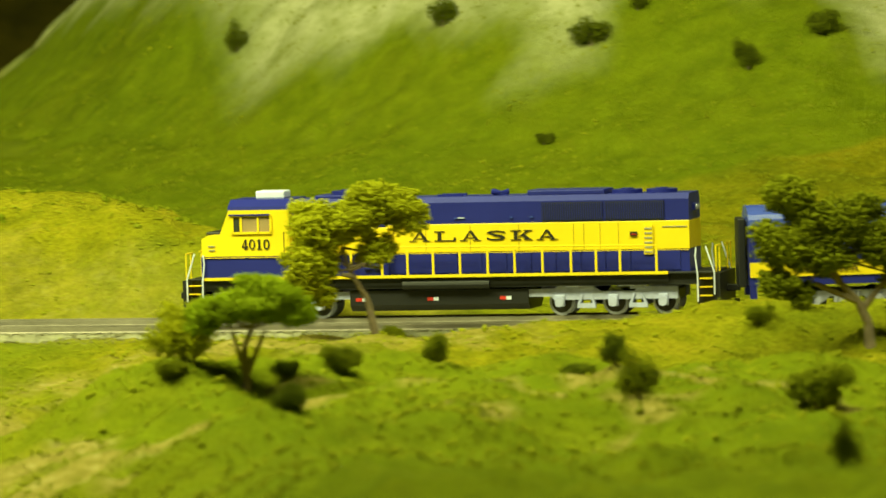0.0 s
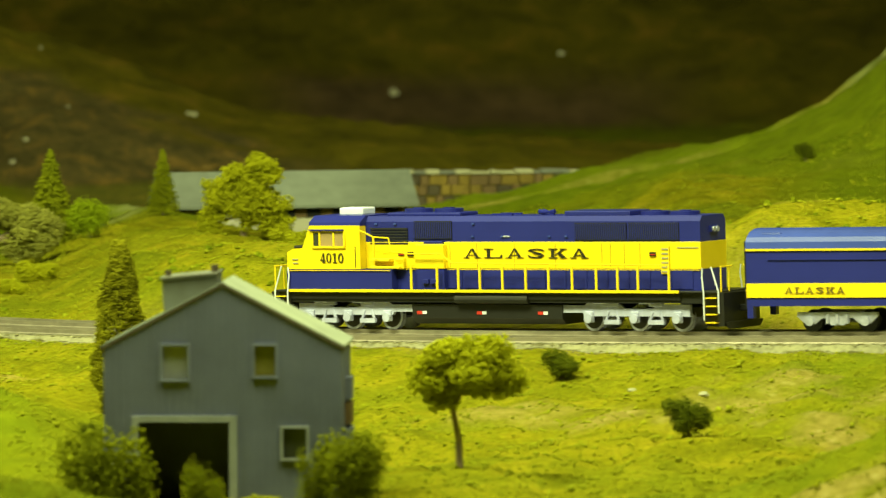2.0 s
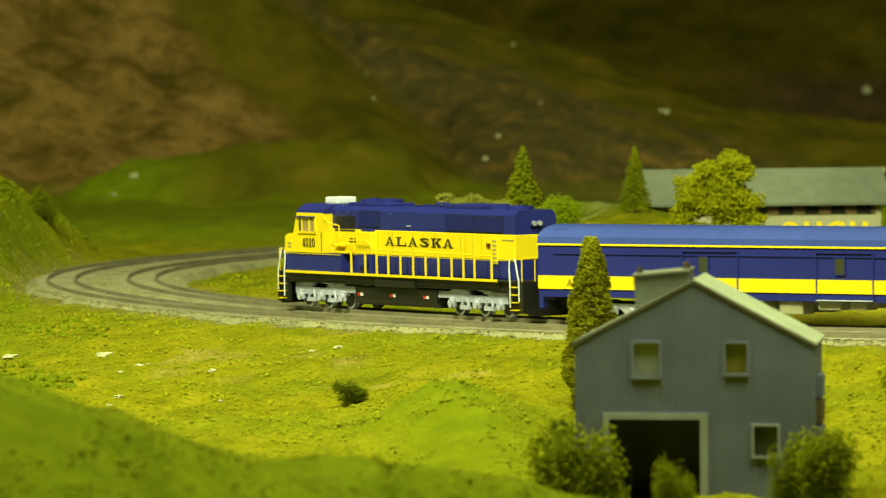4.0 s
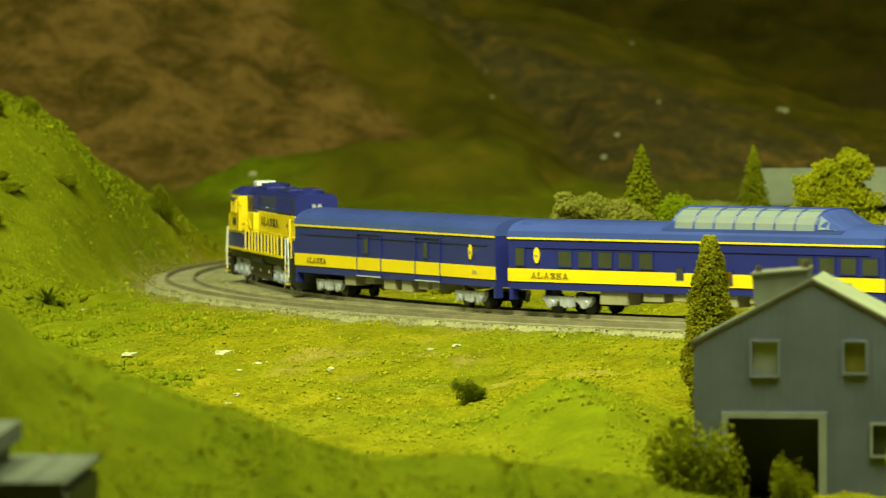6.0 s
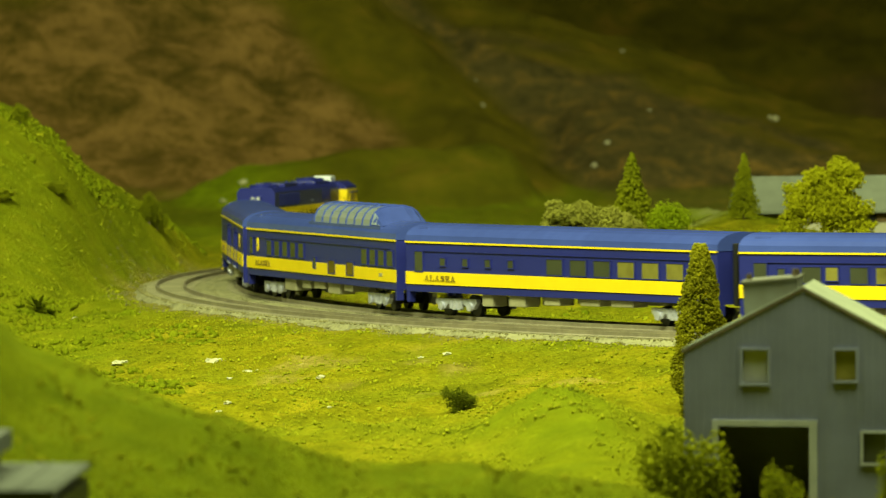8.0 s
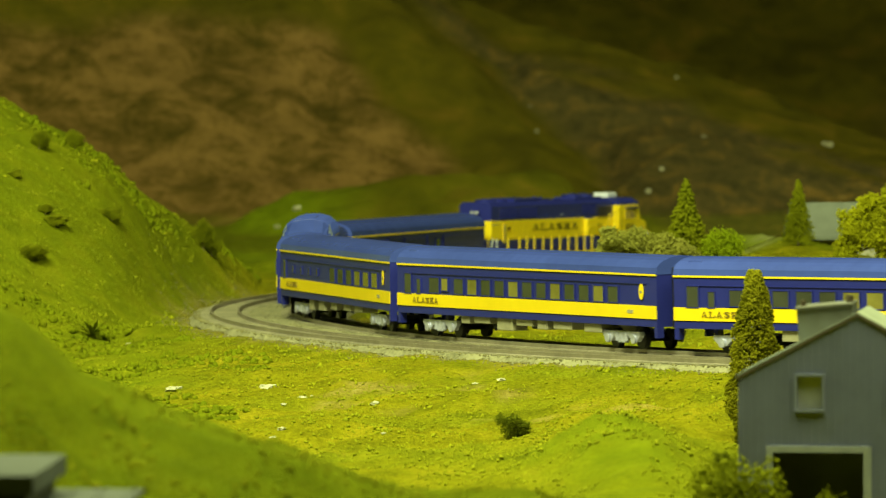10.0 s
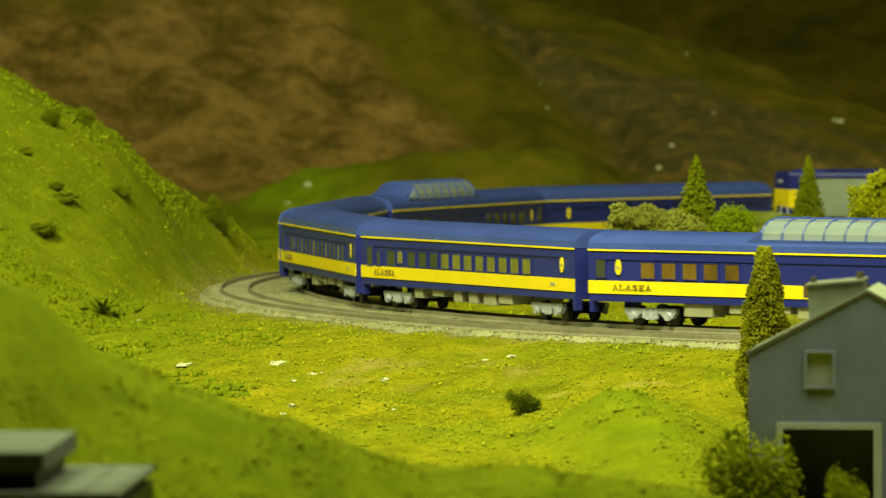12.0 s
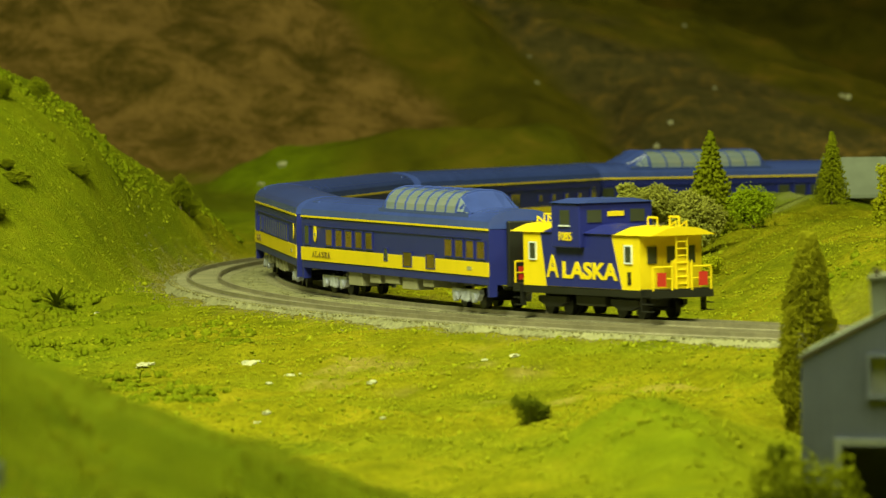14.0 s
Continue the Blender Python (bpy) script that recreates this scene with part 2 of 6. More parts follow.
BAR_L, BAR_R = [(0, 0), (0.36, 0), (0.36, 0.07), (0, 0.07)], [(0.62, 0), (1, 0), (1, 0.07), (0.62, 0.07)]
STEM = [(0.15, 0.01), (0.32, 0.01), (0.32, 0.99), (0.15, 0.99)]
GLYPHS = {
    "A": [[(0.13, 0.01), (0.20, 0.01), (0.53, 1), (0.46, 1)], [(0.73, 0.01), (0.90, 0.01), (0.57, 1), (0.43, 1)], [(0.25, 0.27), (0.77, 0.27), (0.75, 0.34), (0.28, 0.34)], BAR_L, BAR_R],
    "L": [STEM, [(0, 0), (1, 0), (1, 0.1), (0, 0.1)], [(0, 0.9), (0.5, 0.9), (0.5, 1), (0, 1)], [(0.86, 0.05), (1, 0.05), (1, 0.36), (0.92, 0.36)]],
    "K": [STEM, [(0.34, 0.34), (0.78, 0.96), (0.92, 0.96), (0.36, 0.28)], [(0.46, 0.50), (0.62, 0.64), (0.97, 0.05), (0.72, 0.05)], [(0, 0), (0.5, 0), (0.5, 0.09), (0, 0.09)], [(0, 0.91), (0.5, 0.91), (0.5, 1), (0, 1)],
          BAR_R, [(0.62, 0.91), (1, 0.91), (1, 1), (0.62, 1)]],
    "4": [[(0.52, 0.02), (0.78, 0.02), (0.78, 1), (0.52, 1)], [(0, 0.26), (0.14, 0.26), (0.64, 1), (0.52, 1)], [(0, 0.20), (1, 0.20), (1, 0.32), (0, 0.32)], [(0.38, 0), (0.94, 0), (0.94, 0.09), (0.38, 0.09)]],
    "1": [[(0.36, 0.02), (0.66, 0.02), (0.66, 1), (0.36, 1)], [(0.14, 0), (0.88, 0), (0.88, 0.09), (0.14, 0.09)], [(0.12, 0.78), (0.40, 0.90), (0.40, 1), (0.12, 0.86)]],
}


def stroke(path):
    """Quads along (x, z, half width across, half width up) points."""
    return [[(a[0] - a[2], a[1] - a[3]), (b[0] - b[2], b[1] - b[3]), (b[0] + b[2], b[1] + b[3]), (a[0] + a[2], a[1] + a[3])] for a, b in zip(path, path[1:])]


GLYPHS["S"] = stroke([(0.92, 0.72, 0.04, 0.0), (0.84, 0.86, 0.05, 0.05), (0.56, 0.93, 0.0, 0.065), (0.26, 0.88, -0.04, 0.075), (0.14, 0.72, -0.09, 0.05), (0.40, 0.56, 0.02, 0.11), (0.72, 0.44, 0.03, 0.11), (0.85, 0.28, 0.10, 0.03),
                      (0.74, 0.12, 0.05, -0.075), (0.44, 0.07, 0.0, -0.065), (0.17, 0.14, -0.05, -0.05), (0.08, 0.30, -0.04, 0.0)])
GLYPHS["0"] = stroke([(0.5 + 0.38 * cos(k * pi / 8), 0.5 + 0.46 * sin(k * pi / 8), 0.12 * cos(k * pi / 8), 0.05 * sin(k * pi / 8)) for k in range(17)])


def slab_letters(text, width, height, x, side, z, y, parent, material, name="lettering", gap=0.18):
    """Wide slab-serif lettering, stroke by stroke, on a vehicle's side."""
    n = len(text)
    cell = width / (n + (n - 1) * gap)
    bm = bmesh.new()
    k = 0
    for i, ch in enumerate(text):
        x0 = -width / 2 + i * cell * (1 + gap)
        for o in GLYPHS[ch]:
            k += 1
            prism(bm, [(x0 + p * cell, (q - 0.5) * height) for p, q in o], "y", -0.00012 - 0.000004 * k, 0.0)
    bm.transform(pose(x, side * y, z, 0, 0, 180 if side > 0 else 0))
    return part(name, bm, material, parent)


# ---- the line of the track: curvature along the way, from the far right round the loop ----
KNOTS = [-0.6, -0.24, 0.12, 0.48, 0.84, 1.2, 1.56, 1.92, 2.28, 2.64, 3.0]
KAPPA = [-0.7407, -1.2573, -0.1074, -1.1414, -0.8504, -0.6760, -1.0671, -0.4007, -2.1005, -1.7875, -1.1460]
STEP = 0.01
S = np.arange(-3.2, 3.81, STEP)
I0 = int(round(3.2 / STEP))
kap = np.interp(S, KNOTS, KAPPA)
kap[S < -0.62] = 0.12
kap[S > 3.1] = 0.0
TH = np.cumsum(kap) * STEP
TH = TH - TH[I0] + 2.6450
TX = np.cumsum(np.cos(TH)) * STEP
TY = np.cumsum(np.sin(TH)) * STEP
TX = TX - TX[I0] + 0.6512
TY = TY - TY[I0] + 3.1326
TZ = ZC + -0.2181 + -0.0253 * np.clip(S, -1.2, 3.4)


def on_line(s, off=0.0):
    """Place and heading at s; off: to the left of the way."""
    th = float(np.interp(s, S, TH))
    return Vector((float(np.interp(s, S, TX)) - sin(th) * off, float(np.interp(s, S, TY)) + cos(th) * off, float(np.interp(s, S, TZ)))), th


# ---- the ground ----
def hash2(ix, iy, seed):
    h = np.sin(ix * 127.1 + iy * 311.7 + seed * 74.7) * 43758.5453
    return h - np.floor(h)


def vnoise(x, y, scale, seed=0):
    """Smooth value noise, -1 to 1."""
    x, y = x * scale, y * scale
    ix, iy = np.floor(x), np.floor(y)
    fx, fy = x - ix, y - iy
    fx, fy = fx * fx * (3 - 2 * fx), fy * fy * (3 - 2 * fy)
    a, b = hash2(ix, iy, seed), hash2(ix + 1, iy, seed)
    c, d = hash2(ix, iy + 1, seed), hash2(ix + 1, iy + 1, seed)
    return 2 * ((a * (1 - fx) + b * fx) * (1 - fy) + (c * (1 - fx) + d * fx) * fy) - 1


def sstep(v, a, b):
    t = np.clip((v - a) / (b - a), 0, 1)
    return t * t * (3 - 2 * t)


def smax(a, b, k=0.02):
    h = np.clip(0.5 + 0.5 * (a - b) / k, 0, 1)
    return b * (1 - h) + a * h + k * h * (1 - h)


CLX = TX - np.sin(TH) * 0.022
CLY = TY + np.cos(TH) * 0.022


def line_near(x, y):
    """Distance to the roadbed's middle, the height of the line there, and the side (left of the way: positive)."""
    d = np.empty(x.size)
    z = np.empty(x.size)
    side = np.empty(x.size)
    sel = slice(150, None, 3)
    px, py, pz, pt = CLX[sel], CLY[sel], TZ[sel], TH[sel]
    for i in range(0, x.size, 20000):
        dx = x[i:i + 20000, None] - px[None]
        dy = y[i:i + 20000, None] - py[None]
        dd = dx * dx + dy * dy
        j = dd.argmin(1)
        r = np.arange(len(j))
        d[i:i + 20000] = np.sqrt(dd[r, j])
        z[i:i + 20000] = pz[j]
        side[i:i + 20000] = -np.sin(pt[j]) * dx[r, j] + np.cos(pt[j]) * dy[r, j]
    return d, z, side


def bell(x, y, cx, cy, h, sx, sy, turn=0.0):
    c, s = cos(radians(turn)), sin(radians(turn))
    u, v = (x - cx) * c + (y - cy) * s, -(x - cx) * s + (y - cy) * c
    return h * np.exp(-0.5 * ((u / sx) ** 2 + (v / sy) ** 2))


def hill_left(x, y):
    r = np.sqrt((x + 0.43) ** 2 + ((y - 4.45) * 0.55) ** 2) + 0.02 * vnoise(x, y, 9, 3)
    return np.interp(r, [0, 0.1, 0.2, 0.27, 0.33, 0.45, 0.8], [-0.05, -0.098, -0.160, -0.222, -0.262, -0.31, -0.4])


def hill_right(x, y):
    r = np.sqrt((x - 1.17) ** 2 + ((y - 4.75) * 0.50) ** 2) + 0.015 * vnoise(x, y, 6, 5)
    return np.interp(r, [0, 0.15, 0.31, 0.35, 0.39, 0.43, 0.50, 0.66, 0.9, 1.2], [0.10, 0.05, -0.06, -0.097, -0.146, -0.180, -0.212, -0.253, -0.30, -0.4])


def ground(x, y):
    """Height of the land, and what covers it."""
    d, zt, side = line_near(x, y)
    near = zt - 0.0115
    front = (side > 0) & (y < 4.0)
    open_slope = 0.105 * np.clip(d - 0.06, 0, 0.15) + 0.03 * np.clip(d - 0.21, 0, 1.3)
    steep = sstep(x, 0.3, 0.45)
    fall = np.where(front, open_slope * (1 - steep) + 0.08 * steep * np.clip(d - 0.06, 0, 1.5), 0.008 * np.clip(d - 0.05, 0, 3))
    base = zt - 0.0050 - fall
    land = base.copy() - ZC
    # rolling ground before the line
    land += bell(x, y, 0.083, 2.95, 0.028, 0.027, 0.10)
    plateau = -0.203 + 0.008 * vnoise(x, y, 5, 1) + 0.03 * np.clip(2.3 - y, -0.3, 1)
    edge = sstep(x - 0.26 - 0.10 * np.clip(y - 2.0, 0, 1), 0.0, 0.16) * (1 - sstep(y + 0.05 * vnoise(x, y, 4, 9), 2.60, 2.74))
    land = land * (1 - edge) + plateau * edge
    # knolls beside the tall trees
    land += bell(x, y, 0.80, 2.93, 0.014, 0.10, 0.06) * (1 - edge)
    land += bell(x, y, 0.60, 2.98, 0.008, 0.07, 0.05)
    # slope in the near left corner
    crest = np.interp(x, [-0.5, -0.25, -0.147, -0.132, -0.1156, -0.084, -0.0586, -0.0206, 0.0, 0.041, 0.0786, 0.12, 0.20, 0.4],
                      [-0.06, -0.105, -0.131, -0.141, -0.157, -0.1696, -0.177, -0.190, -0.195, -0.1996, -0.2052, -0.215, -0.26, -0.40])
    slope = crest + 0.004 * vnoise(x, y, 7, 2) - 0.30 * np.clip(y - 2.25, 0, 2) - 0.42 * np.clip(2.20 - y, 0, 1)
    land = smax(land, slope, 0.012)
    # level ground under the shed
    pad = np.exp(-np.maximum(0, np.maximum(np.abs(x - 0.168) - 0.06, np.abs(y - 2.725) - 0.05)) ** 2 / 0.0006)
    land = land * (1 - pad) - 0.2540 * pad
    # hills
    land = smax(land, hill_left(x, y) - 0.035 * (1 - sstep(d, 0.05, 0.11)), 0.012)
    land = smax(land, hill_right(x, y), 0.02)
    # bank behind the line
    off = -side - 0.022
    along = sstep(x, 0.13, 0.24) * (1 - sstep(x, 0.58, 0.74))
    bank = along * (sstep(off, 0.030, 0.095) * (0.034 + 0.020 * sstep(x, 0.3, 0.6)) * (1 - 0.5 * sstep(off, 0.2, 0.45)))
    bank = bank * (1 + 0.16 * vnoise(x, y, 14, 4) + 0.13 * vnoise(x, y, 33, 44))
    land = land + np.where((side < 0) & (y < 4.6), bank, 0)
    # knoll inside the loop, ridge behind it
    land += bell(x, y, 0.13, 4.25, 0.012, 0.09, 0.20) * sstep(d, 0.05, 0.14)
    land += bell(x, y, 0.205, 4.78, 0.036, 0.060, 0.11) * sstep(d, 0.05, 0.15)
    land += bell(x, y, 0.34, 4.90, 0.035, 0.08, 0.07) * sstep(d, 0.05, 0.15)
    ridge_top = np.interp(x, [-0.5, -0.25, -0.194, -0.159, -0.129, -0.002, 0.096, 0.118, 0.140, 0.25], [-0.45, -0.33, -0.301, -0.274, -0.2588, -0.2468, -0.2395, -0.248, -0.285, -0.42])
    ridge = ridge_top + 0.004 * vnoise(x, y, 16, 6) + 0.004 * vnoise(x, y * 1.6, 34, 45) * sstep(6.0 - y, -0.02, 0.06) - 0.25 * np.clip(y - 6.05, 0, 2) - 0.38 * np.clip(5.98 - y, 0, 2)
    isridge = sstep(ridge - land, -0.006, 0.008)
    land = smax(land, ridge, 0.008)
    # far slopes: a long spur whose crest falls to the right, and a dark hillside behind it
    top = np.interp(x, [-1.9, -0.5, -0.05, 0.0758, 0.154, 0.249, 0.312, 0.391, 0.455, 0.64, 1.05, 1.6, 3.2], [0.40, 0.22, -0.03, -0.1203, -0.1437, -0.1694, -0.195, -0.224, -0.244, -0.275, -0.30, -0.33, -0.33])
    rise = np.clip((y - 6.15) / 0.85, 0, 1)
    spur = -0.315 + (top + 0.315) * rise + (0.030 * vnoise(x, y, 3.1, 20) + 0.012 * vnoise(x, y, 9, 28) + 0.005 * vnoise(x, y, 21, 30)) * (0.35 + 0.65 * (1 - rise)) - 0.35 * np.clip(y - 7.0, 0, 1.2)
    w = x + 0.92 * (spur + 0.2) + 0.020 * vnoise(x, y, 7, 33) + 0.010 * vnoise(x, y, 19, 34)
    spur -= 0.022 * np.exp(-((w - 0.115) / 0.035) ** 2) - 0.012 * np.exp(-((w - 0.035) / 0.045) ** 2)
    back = -0.40 + 0.42 * np.clip(y - 7.9, 0, 2.4) + 0.03 * vnoise(x, y, 2.2, 7) + 0.014 * vnoise(x, y, 6, 8)
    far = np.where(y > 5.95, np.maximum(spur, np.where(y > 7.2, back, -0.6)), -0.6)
    # Ground behind the loop is tinted darker in place of weaker light.
    far_or_shade = np.maximum(sstep(far - land, -0.008, 0.010), 0.55 * sstep(y + 0.1 * vnoise(x, y, 6, 29), 5.25, 5.7) * (1 - isridge))
    # Ridge darkens rightward by colour; its left end stays bright, as if lit.
    far_or_shade = np.maximum(far_or_shade, 0.85 * isridge * sstep(x, -0.14, -0.03))
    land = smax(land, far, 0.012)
    front_face = far_or_shade * (y < 7.25) * (1 - isridge)
    brown = front_face * sstep(-w, 0.02, 0.06) * (1 - sstep(spur + 0.020 * vnoise(x, y, 8, 35), -0.128, -0.100)) * sstep(rise, 0.0, 0.06)
    scree = front_face * sstep(w, 0.095, 0.135) * (1 - sstep(w, 0.55, 0.70)) * (1 - sstep(spur - top + 0.012 * vnoise(x, y, 12, 36), -0.042, -0.022))
    meadow = far_or_shade * sstep(y + 0.06 * vnoise(x, y, 4, 37), 8.03, 8.10) * (1 - sstep(y + 0.06 * vnoise(x, y, 5, 38), 8.24, 8.34)) * sstep(x, 0.50, 0.66) * (1 - sstep(x, 0.95, 1.15))
    # rough turf
    clear = sstep(d + 0.004 * vnoise(x, y, 28, 41) + 0.002 * vnoise(x, y, 90, 42), 0.043, 0.054)
    rough = (0.0034 * vnoise(x, y, 42, 11) + 0.0018 * vnoise(x, y, 100, 12) + 0.004 * vnoise(x, y, 16, 13)) * (0.35 + 0.65 * sstep(d, 0.05, 0.14)) * (1 + 0.8 * sstep(x, 0.3, 0.45) * (y < 3.3))
    h = (near - ZC) * (1 - clear) + (land + rough) * clear
    # covers
    earth = np.clip(sstep(0.30 * vnoise(x, y, 20, 21) + 0.35 * vnoise(x, y, 55, 22) + 0.8 * vnoise(x, y, 6, 24), 0.62 - 0.45 * sstep(x, 0.3, 0.45) * (y < 3.2) * (1 - edge), 0.95 - 0.3 * sstep(x, 0.3, 0.45)), 0, 1) * (1 - far_or_shade) * np.where(y < 3.6, 0.85, np.where(x < 0.0, 0.0, 0.3)) * np.where(side < 0, 0.25, 1.0)
    shoulder = (1 - sstep(d + 0.012 * vnoise(x, y, 30, 23), 0.048, 0.068)) * 0.55
    cut = np.where((side < 0) & (y < 4.4), along * sstep(off, 0.03, 0.045) * (1 - sstep(off + 0.02 * vnoise(x, y, 25, 25), 0.06, 0.085)), 0) * 0.22
    earth = np.clip(np.maximum(np.maximum(earth, shoulder), cut), 0, 1) * (1 - far_or_shade)
    streak = vnoise(x * 2.4 + 0.25 * y, y * 0.5, 7, 31) + 0.5 * vnoise(x, y, 22, 32)
    chalk = sstep(land + 0.055 * streak, -0.118, -0.060) * np.where((x > 0.5) & (far_or_shade < 0.5) & (y < 5.6) & (y > 3.9), 0.95, 0)
    lush = np.maximum(edge, sstep(slope - land, -0.02, 0.0)) * 0.75
    lush = np.maximum(lush, np.where((x > 0.35) & (y > 3.9), sstep(hill_right(x, y) - land, -0.03, -0.005) * 0.8, 0))
    lush = np.maximum(lush, bell(x, y, 0.083, 2.93, 0.75, 0.032, 0.12))
    lush = np.maximum(lush, np.where((x < 0) & (y > 3.6), sstep(-x, 0.11, 0.17) * 0.6, 0))
    lush = np.maximum(lush, np.where(x > 0.10, sstep(y, 4.45, 4.65) * 0.85, 0))
    lush = np.maximum(lush, sstep(y, 4.9, 5.4) * 0.9)
    path = np.exp(-((x - 0.235 - 0.10 * (y - 4.7) - 0.02 * vnoise(x, y, 9, 39)) / 0.016) ** 2) * sstep(y, 4.52, 4.6) * (1 - sstep(y, 4.85, 4.95)) * 0.7
    chalk = np.maximum(chalk, path * (0.6 + 0.4 * vnoise(x, y, 40, 40)))
    return h + ZC, earth, chalk, lush, far_or_shade, brown, scree, meadow


def ground_z(x, y):
    return float(ground(np.array([float(x)]), np.array([float(y)]))[0][0])


def terrain():
    ys = np.concatenate([np.arange(1.0, 2.4, 0.012), np.arange(2.4, 4.6, 0.0085), np.arange(4.6, 7.2, 0.014), np.arange(7.2, 10.2, 0.03)])
    xs = np.concatenate([np.arange(-1.9, -0.5, 0.03), np.arange(-0.5, 1.15, 0.0085), np.arange(1.15, 3.2, 0.03)])
    X, Y = np.meshgrid(xs, ys)
    x, y = X.ravel(), Y.ravel()
    h, earth, chalk, lush, far_or_shade, brown, scree, meadow = ground(x, y)
    nx, ny = len(xs), len(ys)
    idx = np.arange(nx * ny).reshape(ny, nx)
    quads = np.stack([idx[:-1, :-1], idx[:-1, 1:], idx[1:, 1:], idx[1:, :-1]], -1).reshape(-1, 4)
    me = bpy.data.meshes.new("ground")
    me.vertices.add(nx * ny)
    me.vertices.foreach_set("co", np.stack([x, y, h], 1).ravel().astype(np.float32))
    me.loops.add(quads.size)
    me.loops.foreach_set("vertex_index", quads.ravel().astype(np.int32))
    me.polygons.add(len(quads))
    me.polygons.foreach_set("loop_start", np.arange(0, quads.size, 4, dtype=np.int32))
    me.polygons.foreach_set("use_smooth", np.ones(len(quads), dtype=bool))
    me.update(calc_edges=True)
    for name, vals in (("earth", earth), ("chalk", chalk), ("lush", lush), ("far", far_or_shade), ("brown", brown), ("scree", scree), ("meadow", meadow)):
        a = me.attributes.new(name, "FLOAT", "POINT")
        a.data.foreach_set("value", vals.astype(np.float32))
    me.materials.append(M_TURF)
    ob = new("ground", me)
    tagged(ob, "rolling model landscape of yellow-green ground foam turf with bare earth", "ground", kind="structure")
    return ob


terrain()


# ---- the room round the layout ----
def slab(name, x0, x1, y0, y1, z0, z1, label, category):
    ob = part(name, one_box(x0, x1, y0, y1, z0, z1), M_ROOM)
    tagged(ob, label, category, kind="structure")


slab("floor", -4, 5.2, -2.2, 11.2, -0.1, 0.0, "dull dark floor of the layout room", "floor")
slab("ceiling", -4, 5.2, -2.2, 11.2, 3.2, 3.3, "dim painted ceiling over the layout", "ceiling")
slab("wall_north", -4, 5.2, 11.0, 11.2, 0, 3.2, "dim painted wall behind the layout", "wall")
slab("wall_south", -4, 5.2, -2.2, -2.0, 0, 3.2, "dim painted wall of the layout room", "wall")
slab("wall_west", -4.2, -4, -2.2, 11.2, 0, 3.2, "dim painted wall of the layout room", "wall")
slab("wall_east", 5.2, 5.4, -2.2, 11.2, 0, 3.2, "dim painted wall of the layout room", "wall")
fascia = part("layout_fascia", one_box(-1.9, 3.2, 0.96, 0.99, 0.6, 1.33, 0.004), M_ROOM)
tagged(fascia, "plain painted fascia board along the layout's edge", "fascia", kind="structure")


# ---- track ----
def sweep(bm, profile, off, s0, s1, ds, lift=0.0):
    """A profile of (across, up) drawn along the line."""
    prev = None
    n = int((s1 - s0) / ds)
    for i in range(n + 1):
        p, th = on_line(s0 + i * ds)
        ring = [bm.verts.new((p.x - sin(th) * (off + a), p.y + cos(th) * (off + a), p.z + lift + u)) for a, u in profile]
        if prev:
            for k in range(len(ring) - 1):
                bm.faces.new((prev[k], prev[k + 1], ring[k + 1], ring[k]))
        prev = ring


def track(off, label):
    t = tagged(new("railway_track"), label, "railway track", "parallel tracks", "structure")
    for e in (-1, 1):
        bm = bmesh.new()
        c = e * 0.00865
        sweep(bm, [(c - 0.0011, -0.0024), (c - 0.0004, -0.0019), (c - 0.0005, -0.0006), (c - 0.00055, 0), (c + 0.00055, 0), (c + 0.0005, -0.0006), (c + 0.0004, -0.0019), (c + 0.0011, -0.0024)], off, -1.4, 3.6, 0.012)
        part("rail", bm, M_STEEL, t)
    rng = random.Random(int(off * 1000) + 5)
    bm = bmesh.new()
    s = -1.4
    while s < 3.6:
        p, th = on_line(s, off)
        m = Matrix.Translation((p.x, p.y, p.z - 0.0034)) @ Matrix.Rotation(th + rng.uniform(-0.02, 0.02), 4, "Z")
        vs = bmesh.ops.create_cube(bm, size=1, matrix=m @ Matrix.Diagonal((0.0026, 0.0300, 0.0022, 1)))
        s += 0.0068
    ties = part("tie_row", bm, M_TIE, t)
    tagged(ties, "dark brown plastic ties half sunk in ballast", kind="stuff")


track(0.0, "inner track with rusty rails on dark ties")
track(0.050, "outer track with rusty rails on dark ties")


def ballast():
    bm = bmesh.new()
    prof = [(-0.038, -0.0125), (-0.030, -0.0085), (-0.022, -0.0027), (-0.008, -0.0028), (0.0, -0.0027), (0.008, -0.0028), (0.022, -0.0027), (0.025, -0.0032), (0.028, -0.0027), (0.042, -0.0028),
            (0.05, -0.0027), (0.058, -0.0028), (0.068, -0.0029), (0.074, -0.0080), (0.080, -0.0125)]
    sweep(bm, prof, 0.0, -1.4, 3.6, 0.006)
    rng = random.Random(3)
    for v in bm.verts:
        v.co.z += rng.uniform(-0.0006, 0.0004)
        v.co.x += rng.uniform(-0.0014, 0.0014)
        v.co.y += rng.uniform(-0.0014, 0.0014)
    ob = part("ballast_bed", bm, M_BALLAST)
    tagged(ob, "pale gritty ballast shoulder under both tracks", "ballast", kind="structure")


ballast()


# ---- plants ----
def ico_base():
    bm = bmesh.new()
    bmesh.ops.create_icosphere(bm, subdivisions=1, radius=1)
    v = np.array([list(q.co) for q in bm.verts])
    f = np.array([[q.index for q in g.verts] for g in bm.faces])
    bm.free()
    return v, f


ICO_V, ICO_F = ico_base()
OCT_V = np.array([(1, 0, 0), (-1, 0, 0), (0, 1, 0), (0, -1, 0), (0, 0, 1), (0, 0, -1)], float)
